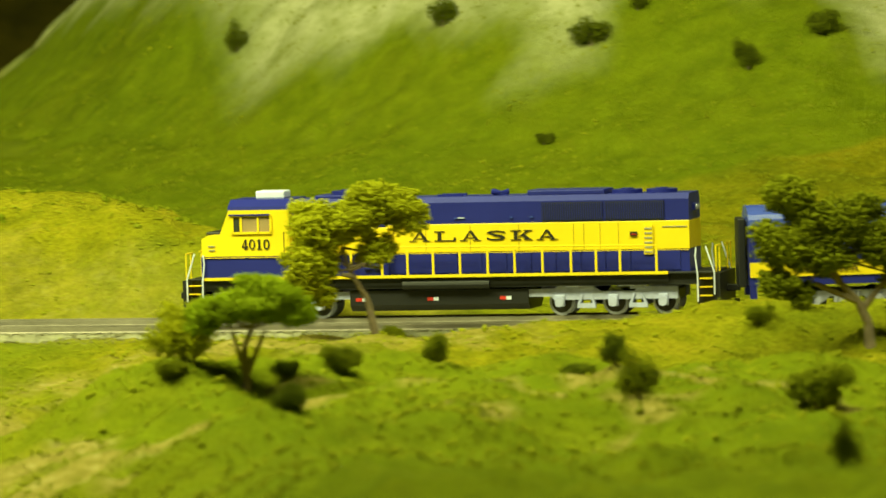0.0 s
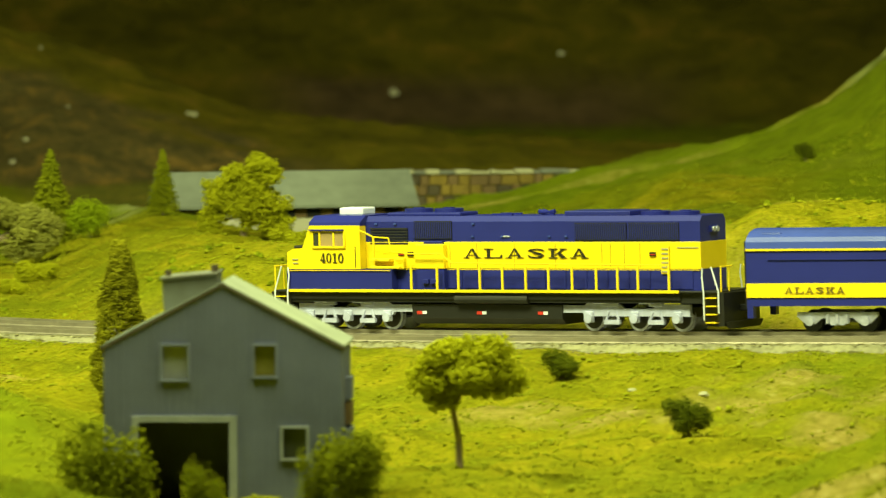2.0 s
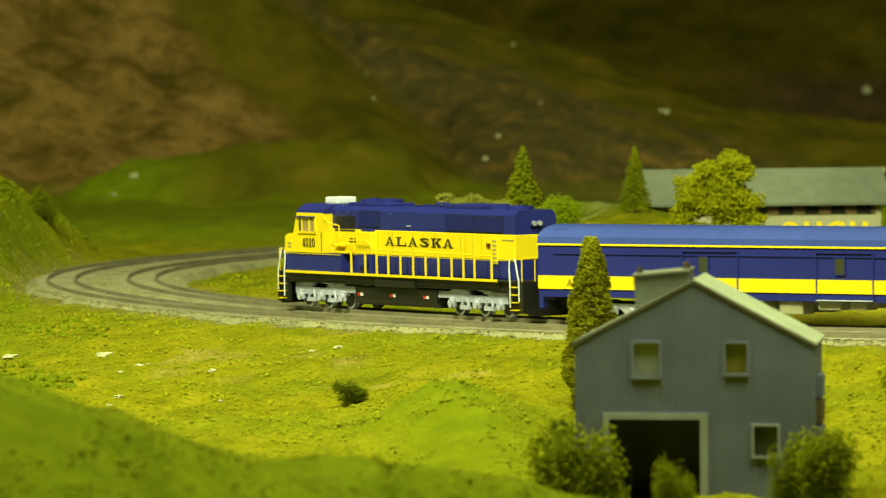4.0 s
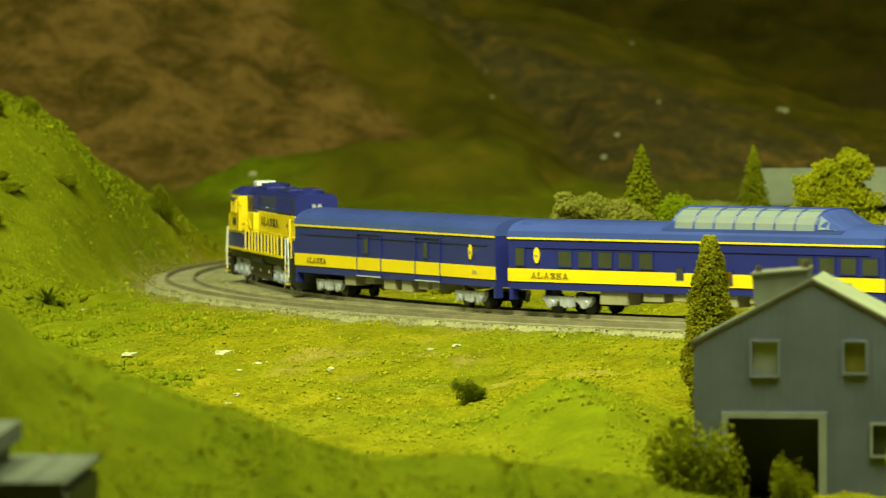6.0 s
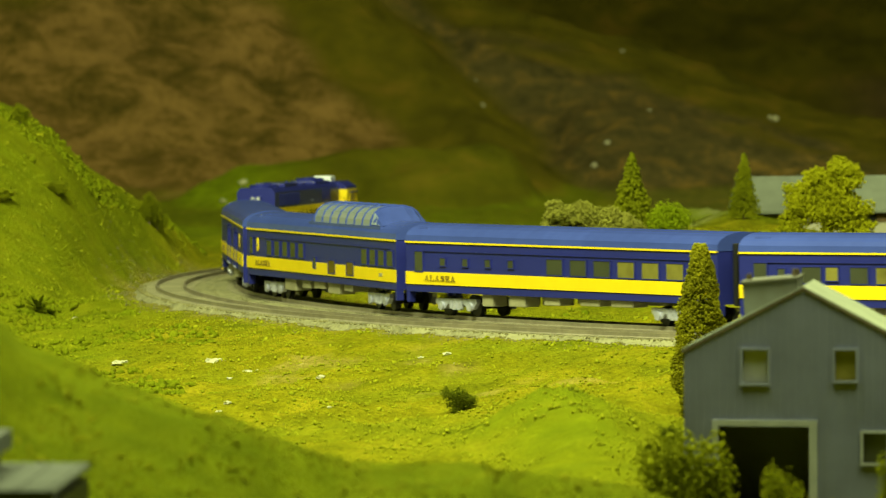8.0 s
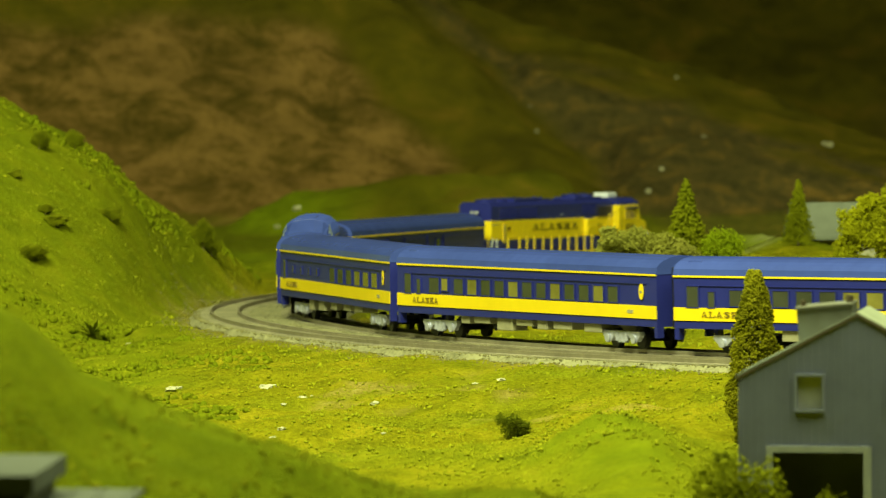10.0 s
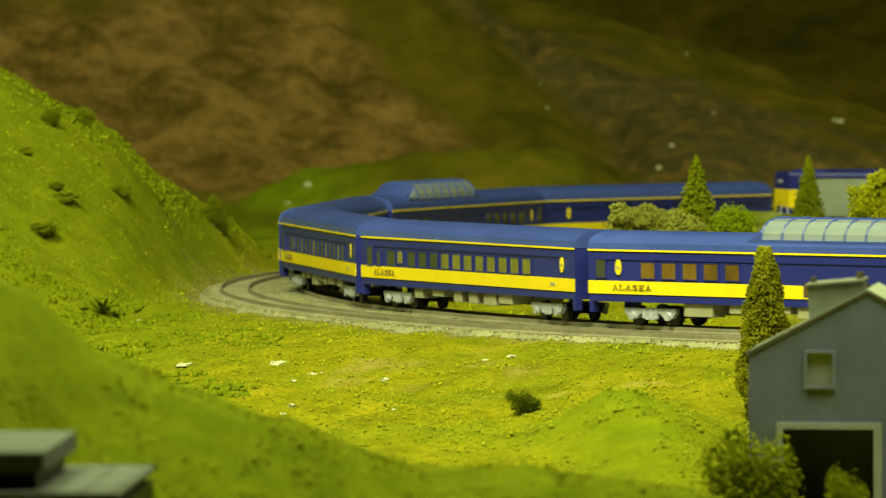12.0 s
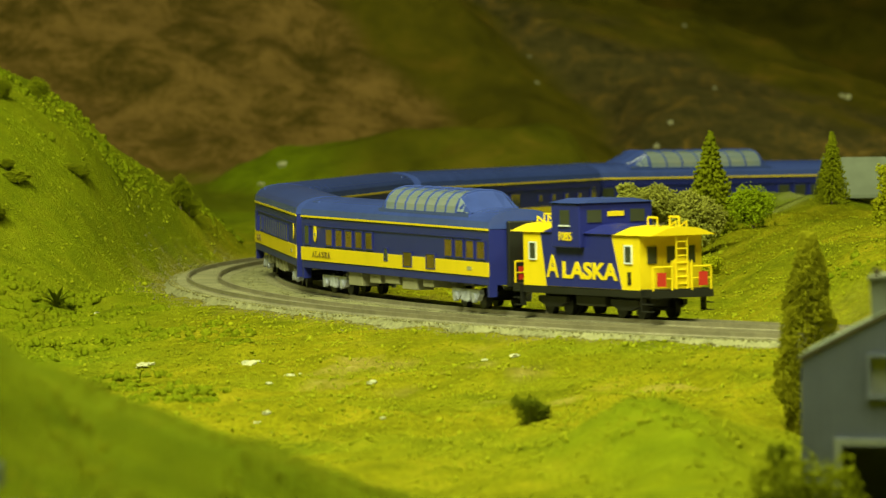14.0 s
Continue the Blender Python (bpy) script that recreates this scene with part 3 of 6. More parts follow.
OCT_F = np.array([(0, 2, 4), (2, 1, 4), (1, 3, 4), (3, 0, 4), (2, 0, 5), (1, 2, 5), (3, 1, 5), (0, 3, 5)])


def strew(name, centres, radii, seed, V=None, F=None, jitter=0.35):
    """One mesh of many small rough clumps."""
    V, F = (ICO_V, ICO_F) if V is None else (V, F)
    rs = np.random.RandomState(seed)
    c, r = np.asarray(centres, float), np.asarray(radii, float)
    n = len(c)
    q = rs.normal(size=(n, 4))
    q /= np.linalg.norm(q, axis=1)[:, None]
    w, x, y, z = q.T
    R = np.stack([1 - 2 * (y * y + z * z), 2 * (x * y - z * w), 2 * (x * z + y * w), 2 * (x * y + z * w), 1 - 2 * (x * x + z * z), 2 * (y * z - x * w), 2 * (x * z - y * w), 2 * (y * z + x * w), 1 - 2 * (x * x + y * y)], 1).reshape(n, 3, 3)
    sc = rs.uniform(0.6, 1.1, (n, 1, 3))
    P = (V[None] + rs.uniform(-jitter, jitter, (n, len(V), 3))) * sc
    P = np.einsum("nij,nkj->nki", R, P) * r[:, None, None] + c[:, None]
    faces = (F[None] + (np.arange(n) * len(V))[:, None, None]).reshape(-1, 3)
    me = bpy.data.meshes.new(name)
    me.vertices.add(n * len(V))
    me.vertices.foreach_set("co", P.ravel().astype(np.float32))
    me.loops.add(faces.size)
    me.loops.foreach_set("vertex_index", faces.ravel().astype(np.int32))
    me.polygons.add(len(faces))
    me.polygons.foreach_set("loop_start", np.arange(0, faces.size, 3, dtype=np.int32))
    me.update(calc_edges=True)
    return me


def foliage(name, me, material, parent):
    me.materials.append(material)
    ob = new(name, me)
    ob.parent = parent
    return ob


def crown_mesh(lobes, n, size, rng, shell=0.5):
    """Many small foam clumps, strewn in lobes (x, y, z, rx, ry, rz)."""
    vol = [l[3] * l[4] * l[5] for l in lobes]
    cs, rs = [], []
    n, size = int(n * 18), size * 0.28
    for l, v in zip(lobes, vol):
        for _ in range(max(10, int(n * v / sum(vol)))):
            d = Vector((rng.gauss(0, 1), rng.gauss(0, 1), rng.gauss(0, 1))).normalized() * (shell + (1.06 - shell) * rng.random())
            if rng.random() < 0.06:
                d *= 1.12
            cs.append((l[0] + d.x * l[3], l[1] + d.y * l[4], l[2] + d.z * l[5]))
            rs.append(size * rng.uniform(0.5, 1.35))
    return strew("foliage", cs, rs, rng.randrange(9999), OCT_V, OCT_F, 0.45)


def bush(x, y, r, h, material, label, seed, sink=0.25, n=None):
    rng = random.Random(seed)
    z = ground_z(x, y)
    ob = thing("bush", label, "bush", "bushes on the slopes")
    ob.location = (x, y, z)
    lobes = [(0, 0, h * 0.46, r * 0.68, r * 0.62, h * 0.48)]
    for _ in range(7):
        a, k = rng.uniform(0, 6.28), rng.uniform(0.3, 0.48)
        lobes.append((cos(a) * r * rng.uniform(0.35, 0.75), sin(a) * r * 0.5, h * rng.uniform(0.2, 0.85), r * k, r * k, h * k * 0.75))
    foliage("foliage", crown_mesh(lobes, n or 190, r * 0.17, rng, 0.3), material, ob)
    bm = bmesh.new()
    rod(bm, (0, 0, -0.004), (0, 0, h * 0.4), r * 0.08, 6)
    part("stem", bm, M_BARK, ob)
    return ob


def tree(x, y, trunk, lobes, material, label, seed, n=700, size=0.0035, r0=0.0022, limbs=()):
    """trunk: points (dx, dy, dz) up from the ground; lobes of the crown in the same space."""
    rng = random.Random(seed)
    z = ground_z(x, y)
    ob = thing("tree", label, "tree", "trees in the valley")
    ob.location = (x, y, z)
    bm = bmesh.new()
    rr = r0
    for a, b in zip(trunk, trunk[1:]):
        rod(bm, a, b, rr, 8, rr * 0.8)
        rr *= 0.8
    top = trunk[-1]
    for l in lobes:
        base = trunk[-2] if rng.random() < 0.4 else top
        rod(bm, base, (l[0], l[1], l[2] - l[5] * 0.2), rr * 0.75, 6, rr * 0.25)
    for a, b in limbs:
        rod(bm, a, b, r0 * 0.7, 6, r0 * 0.35)
    part("trunk", bm, M_BARK, ob)
    clumps = []
    for l in lobes:
        clumps.append((l[0], l[1], l[2], l[3] * 0.84, l[4] * 0.84, l[5] * 0.84))
        for _ in range(8):
            d = Vector((rng.gauss(0, 1), rng.gauss(0, 1), rng.gauss(0, 1))).normalized() * rng.uniform(0.6, 0.9)
            k = rng.uniform(0.26, 0.48)
            clumps.append((l[0] + d.x * l[3], l[1] + d.y * l[4], l[2] + d.z * l[5], l[3] * k, l[4] * k, l[5] * k * 0.9))
    foliage("crown", crown_mesh(clumps, n, size, rng, 0.2), material, ob)
    return ob


def conifer(x, y, h, r, label, seed, material=None, z=None):
    rng = random.Random(seed)
    ob = thing("conifer", label, "conifer", "conifers by the cottage")
    ob.location = (x, y, ground_z(x, y) if z is None else z)
    bm = bmesh.new()
    rod(bm, (0, 0, -0.005), (0, 0, h * 0.97), r * 0.09, 6, 0.0004)
    part("trunk", bm, M_BARK, ob)
    cs, rs = [], []
    tiers = 25
    for i in range(tiers):
        f = i / (tiers - 1)
        rad = r * (1 - f) ** 0.85 + 0.0012
        zz = h * (0.12 + 0.86 * f)
        k = max(6, int(24 * (1 - f) + 5))
        for j in range(k):
            a = 6.283 * j / k + rng.uniform(-0.2, 0.2)
            q = rad * rng.uniform(0.72, 1.12)
            for w in (0.3, 0.48, 0.64, 0.8, 0.96):
                cs.append((cos(a) * q * w, sin(a) * q * w, zz - q * w * 0.32 + rng.uniform(-1, 1) * h * 0.012))
                rs.append(r * 0.075 * (1.3 - 0.5 * w))
    foliage("needles", strew("needles", cs, rs, seed), material or L_MID, ob)
    return ob


def survey(bearing, y):
    """x at depth y on a bearing in degrees to the right of the camera's last line of view."""
    return tan(radians(bearing)) * y


# bushes on the slopes
bush(0.036, 3.20, 0.0085, 0.0125, L_DARK, "small dark green clump bush on the open turf slope", 1)
for i, (x, y, r, h, m) in enumerate([
        (0.507, 2.552, 0.0060, 0.0064, L_DARK), (0.448, 2.244, 0.0075, 0.0112, L_DARK), (0.535, 2.584, 0.0086, 0.0097, L_MID), (0.651, 3.030, 0.0066, 0.0066, L_MID),
        (0.581, 2.612, 0.0065, 0.0109, L_MID), (0.469, 2.560, 0.0159, 0.0201, L_OLIVE), (0.460, 2.544, 0.0074, 0.0059, L_MID), (0.630, 2.584, 0.0082, 0.0060, L_DARK),
        (0.630, 2.520, 0.0067, 0.0105, L_DARK), (0.603, 2.376, 0.0089, 0.0188, L_MID), (0.795, 2.916, 0.0068, 0.0087, L_MID), (0.816, 2.920, 0.0068, 0.0073, L_MID),
        (0.688, 2.444, 0.0143, 0.0153, L_MID), (0.563, 1.964, 0.0052, 0.0123, L_MID), (0.377, 2.860, 0.0114, 0.0155, L_DARK), (0.351, 3.112, 0.0099, 0.0130, L_DARK)]):
    bush(x, y, r, h, m, "rounded dark green clump bush on pale turf", 20 + i)
for i, (x, y, r, h) in enumerate([(0.682, 4.560, 0.0084, 0.0122), (0.841, 4.388, 0.0090, 0.0190), (0.936, 4.192, 0.0112, 0.0180), (1.008, 4.092, 0.0143, 0.0160), (1.040, 4.100, 0.0068, 0.0085),
                                  (1.085, 4.004, 0.0100, 0.0184), (1.135, 4.016, 0.0141, 0.0130), (0.960, 4.016, 0.0070, 0.0070)]):
    bush(x, y, r, h, L_DARK, "dark scrub bush high on the green hillside", 60 + i, n=120)
for i, (x, y, r, h) in enumerate([(-0.251, 4.300, 0.0079, 0.0105), (-0.232, 4.372, 0.0102, 0.0115), (-0.262, 4.232, 0.0055, 0.0045), (-0.241, 4.192, 0.0068, 0.0055), (-0.234, 4.188, 0.0105, 0.0060),
                                  (-0.204, 4.272, 0.0110, 0.0075), (-0.246, 4.124, 0.0124, 0.0090), (-0.155, 4.528, 0.0106, 0.0189), (-0.150, 4.536, 0.0080, 0.0113)]):
    bush(x, y, r, h, L_MID, "low green tuft of foam on the steep hill", 80 + i, n=130)


def agave(x, y, r, seed):
    """A rosette of stiff pointed leaves."""
    rng = random.Random(seed)
    ob = thing("spiky_plant", "spiky dark green rosette plant at the foot of the hill", "plant")
    ob.location = (x, y, ground_z(x, y))
    for i in range(11):
        a = 6.283 * i / 11 + rng.uniform(-0.2, 0.2)
        up, ln = rng.uniform(0.35, 1.1), r * rng.uniform(0.8, 1.2)
        tip = Vector((cos(a) * cos(up), sin(a) * cos(up), sin(up))) * ln
        side = Vector((-sin(a), cos(a), 0)) * r * 0.10
        mid = tip * 0.5 + Vector((0, 0, r * 0.06))
        bm = bmesh.new()
        v = [bm.verts.new(p) for p in (side * 0.6, mid + side, tip, mid - side, side * -0.6, mid + Vector((0, 0, -r * 0.07)))]
        for f in ((0, 1, 5), (1, 2, 5), (2, 3, 5), (3, 4, 5), (4, 0, 5), (0, 4, 3, 1), (1, 3, 2)):
            bm.faces.new([v[k] for k in f])
        part("leaf", bm, L_DARK, ob)


agave(-0.203, 4.000, 0.0115, 95)
for i, (b, yy, r, h) in enumerate([(0.55, 3.98, 0.016, 0.017), (1.05, 4.02, 0.019, 0.016), (0.2, 4.15, 0.014, 0.016), (2.0, 4.05, 0.014, 0.012), (1.75, 3.95, 0.012, 0.009), (4.2, 4.0, 0.016, 0.014)]):
    bush(survey(b, yy), yy, r, h, L_OLIVE, "yellow-green shrub behind the line inside the loop", 100 + i)


# trees before the line
tree(0.6457, 3.030, [(0, 0, -0.003), (-0.003, 0, 0.010), (-0.0050, 0, 0.0190), (-0.0135, 0, 0.0330), (-0.0165, 0, 0.043)],
     [(-0.029, 0, 0.052, 0.016, 0.015, 0.016), (-0.033, 0, 0.034, 0.013, 0.012, 0.018), (0.000, 0, 0.063, 0.021, 0.016, 0.011), (0.014, 0, 0.056, 0.013, 0.012, 0.009), (-0.011, 0, 0.056, 0.014, 0.013, 0.012),
      (-0.001, 0, 0.042, 0.010, 0.010, 0.010), (-0.027, 0, 0.022, 0.009, 0.009, 0.008)],
     L_OLIVE, "tall leaning tree with clumped olive crown beside the line", 201, n=1100, size=0.0034, limbs=[((-0.0120, 0, 0.030), (-0.018, -0.003, 0.031)), ((-0.0135, 0, 0.033), (-0.006, -0.006, 0.036))])
tree(0.490, 2.540, [(0, 0, -0.003), (-0.0005, 0, 0.008), (-0.001, 0, 0.016), (0.002, 0, 0.023)],
     [(0.004, 0, 0.032, 0.020, 0.016, 0.008), (-0.013, 0, 0.029, 0.013, 0.012, 0.007), (0.018, 0, 0.028, 0.011, 0.011, 0.006), (0.006, 0, 0.039, 0.011, 0.011, 0.005), (-0.019, 0, 0.024, 0.007, 0.008, 0.004)],
     L_GREEN, "small tree with flat bright green crown and forked grey trunk", 202, n=900, size=0.0028, r0=0.0018, limbs=[((0, 0, 0.003), (-0.006, 0, 0.022)), ((0, 0, 0.005), (0.007, 0, 0.022))])
tree(0.834, 2.872, [(0, 0, -0.004), (-0.001, 0, 0.010), (-0.006, 0, 0.020), (-0.014, 0, 0.028), (-0.020, 0, 0.040)],
     [(-0.038, 0, 0.067, 0.013, 0.012, 0.010), (-0.014, 0, 0.056, 0.018, 0.014, 0.012), (-0.040, 0, 0.045, 0.016, 0.013, 0.012), (-0.022, 0, 0.041, 0.014, 0.013, 0.010), (0.004, 0, 0.046, 0.016, 0.014, 0.013),
      (-0.043, 0, 0.028, 0.010, 0.010, 0.008), (-0.032, 0, 0.023, 0.008, 0.008, 0.006), (0.014, 0, 0.032, 0.010, 0.010, 0.007), (-0.030, 0, 0.057, 0.010, 0.010, 0.009)],
     L_MID, "broad dark green tree with a bent brown trunk", 203, n=1200, size=0.0034, r0=0.0028, limbs=[((-0.004, 0, 0.016), (0.008, 0, 0.030)), ((-0.006, 0, 0.020), (-0.026, 0, 0.028)), ((-0.014, 0, 0.028), (-0.032, 0, 0.054))])
tree(0.270, 2.768, [(0, 0, -0.004), (-0.0005, 0, 0.012), (-0.003, 0, 0.024), (0.003, 0, 0.034)],
     [(0.006, 0, 0.042, 0.019, 0.016, 0.014), (-0.008, 0, 0.038, 0.012, 0.012, 0.013), (0.016, 0, 0.036, 0.011, 0.011, 0.010), (-0.010, 0, 0.028, 0.006, 0.006, 0.006)],
     L_OLIVE, "small round-crowned tree on a thin bare trunk", 204, n=800, size=0.0032, r0=0.0017)
# trees inside the loop
tree(survey(3.75, 4.35), 4.35, [(0, 0, -0.003), (0, 0, 0.015), (0.002, 0, 0.03)],
     [(0.002, 0, 0.027, 0.020, 0.018, 0.020), (0.012, 0, 0.043, 0.014, 0.013, 0.011), (-0.006, 0, 0.041, 0.011, 0.011, 0.009), (-0.017, 0, 0.026, 0.011, 0.012, 0.014), (0.016, 0, 0.020, 0.013, 0.013, 0.014), (-0.021, 0, 0.011, 0.010, 0.011, 0.012), (0.022, 0, 0.006, 0.012, 0.012, 0.009)],
     L_OLIVE, "dense rounded olive tree before the barn", 205, n=900, size=0.0036)
tree(survey(1.62, 4.24), 4.24, [(0, 0, -0.003), (0.001, 0, 0.010), (0.003, 0, 0.020)],
     [(-0.008, 0, 0.037, 0.011, 0.012, 0.009), (0.006, 0, 0.036, 0.013, 0.013, 0.011), (0.020, 0.004, 0.030, 0.014, 0.012, 0.013), (0.034, 0.004, 0.024, 0.012, 0.012, 0.015), (0.018, 0.004, 0.016, 0.016, 0.012, 0.012), (-0.013, 0, 0.029, 0.007, 0.008, 0.006)],
     L_PALE, "bushy tree with pale frosted yellow foliage on a short trunk", 206, n=1000, size=0.0030)
bush(survey(2.45, 4.36), 4.36, 0.016, 0.026, L_GREEN, "dark green shrub under the conifer", 99)
conifer(survey(2.125, 4.40), 4.40, 0.070, 0.0205, "olive green conifer with drooping tiers behind the line", 301)
conifer(survey(3.07, 4.52), 4.52, 0.044, 0.011, "slim olive conifer beside the white cottage", 302)


def cypress(x, y, h, r, label, seed):
    rng = random.Random(seed)
    ob = thing("cypress", label, "cypress")
    ob.location = (x, y, ground_z(x, y))
    bm = bmesh.new()
    rod(bm, (0, 0, -0.004), (0, 0, h * 0.8), r * 0.15, 6, 0.0005)
    part("trunk", bm, M_BARK, ob)
    cs, rs = [], []
    for _ in range(14000):
        f = rng.random()
        q = r * min(1.0, 0.62 + f * 1.6) * (1 - 0.80 * f ** 2.4) * rng.uniform(0.72, 1.1)
        a = rng.uniform(0, 6.283)
        q *= 1 + 0.10 * sin(3 * a + 17 * f) + 0.07 * sin(5 * a - 41 * f)
        cs.append((cos(a) * q, sin(a) * q, 0.002 + h * 0.985 * f))
        rs.append(r * rng.uniform(0.035, 0.07))
    foliage("foliage", strew("foliage", cs, rs, seed, OCT_V, OCT_F, 0.45), L_CYP, ob)


cypress(survey(2.70, 3.12), 3.12, 0.082, 0.0122, "tall narrow cypress of olive foam beside the grey shed", 401)


# pale plaster stones that show through the turf
def stone(x, y, r, seed, tall=0.45):
    rng = random.Random(seed)
    bm = bmesh.new()
    bmesh.ops.create_icosphere(bm, subdivisions=2, radius=1)
    for v in bm.verts:
        v.co = Vector((v.co.x * r, v.co.y * r * 0.9, v.co.z * r * tall)) * rng.uniform(0.55, 1.25)
    ob = part("stone", bm, M_ROCK, smooth=False)
    ob.location = (x, y, ground_z(x, y) - r * 0.05)
    ob.rotation_euler = (0, 0, rng.uniform(0, 6))
    tagged(ob, "pale plaster stone bared in the turf slope", "stone", "stones on the slope")


for i, (x, y, r) in enumerate([(-0.140, 3.576, 0.0042), (-0.136, 3.582, 0.0026), (-0.089, 3.540, 0.0055), (-0.085, 3.547, 0.0035), (-0.078, 3.468, 0.0024), (-0.069, 3.492, 0.0032), (-0.064, 3.500, 0.0022),
                               (-0.074, 3.240, 0.0026), (-0.078, 3.228, 0.0020), (-0.031, 3.408, 0.0030), (-0.025, 3.212, 0.0016), (-0.180, 3.972, 0.0022), (0.033, 3.448, 0.0032), (0.020, 3.452, 0.0024),
                               (0.037, 3.430, 0.0014), (0.405, 3.02, 0.0030), (0.380, 3.08, 0.0025), (-0.121, 5.960, 0.0060), (-0.138, 5.936, 0.0045)]):
    stone(x, y, r * 0.85, 500 + i)
for i, (x, y, r) in enumerate([(0.386, 6.716, 0.0038), (0.722, 8.212, 0.0085), (0.943, 8.352, 0.0060), (0.247, 6.916, 0.0026), (0.392, 6.720, 0.0042), (0.094, 6.708, 0.0026),
                               (0.214, 6.396, 0.0034), (0.200, 6.348, 0.0038), (0.099, 6.572, 0.0024), (0.26, 6.55, 0.0024)]):
    stone(x, y, r * 0.75, 540 + i, 0.9)


def retaining_wall():
    """Rough low stone wall at the foot of the far slope, with a pale coping."""
    rng = random.Random(88)
    ob = thing("retaining_wall", "low rough brown stone wall with a pale coping behind the barn", "wall")
    y = 5.32
    for c in range(3):
        x = 0.455 + 0.005 * (c % 2)
        while x < 0.665:
            ln = rng.uniform(0.006, 0.015)
            z = -0.2660 + c * 0.0085 + rng.uniform(-0.0006, 0.0006)
            part("stone_block", one_box(x, x + ln - 0.0008, y + rng.uniform(-0.0015, 0.001), y + 0.012, ZC + z, ZC + z + 0.0079, 0.0008), rng.choice([M_BRICK, M_BRICK, M_OCHRE, M_DARKSTONE]), ob)
            x += ln
    x = 0.452
    while x < 0.668:
        ln = rng.uniform(0.005, 0.016)
        part("coping", one_box(x, x + ln - 0.0006, y - 0.002, y + 0.014, ZC - 0.2405, ZC - 0.2390 + rng.uniform(0, 0.0022), 0.0006), rng.choice([M_ROCK, M_ROCK, M_OLDTIN]), ob)
        x += ln


retaining_wall()


# ---- buildings ----
def gable(w, eave, ridge):
    return [(-w / 2, 0), (w / 2, 0), (w / 2, eave), (0, ridge), (-w / 2, eave)]


def holed_wall(bm, outline, holes, y, depth):
    """A wall of (x, z) outline with rectangular holes (x0, x1, z0, z1), through its depth."""
    xs = sorted({p[0] for p in outline} | {h[0] for h in holes} | {h[1] for h in holes})
    zs0 = sorted({0.0} | {h[2] for h in holes} | {h[3] for h in holes})

    def top(x):
        pts = sorted(((p[0], p[1]) for p in outline if p[1] > 0))
        return float(np.interp(x, [p[0] for p in pts], [p[1] for p in pts]))
    for x0, x1 in zip(xs, xs[1:]):
        zs = [z for z in zs0 if z < min(top(x0), top(x1))] + [None]
        for z0, z1 in zip(zs, zs[1:]):
            mx = (x0 + x1) / 2
            mz = z0 + 1e-5
            if any(h[0] < mx < h[1] and h[2] <= mz < h[3] for h in holes):
                continue
            o = [(x0, z0), (x1, z0), (x1, z1 if z1 is not None else top(x1)), (x0, z1 if z1 is not None else top(x0))]
            prism(bm, o, "y", y, y + depth)
    bmesh.ops.remove_doubles(bm, verts=bm.verts, dist=1e-6)


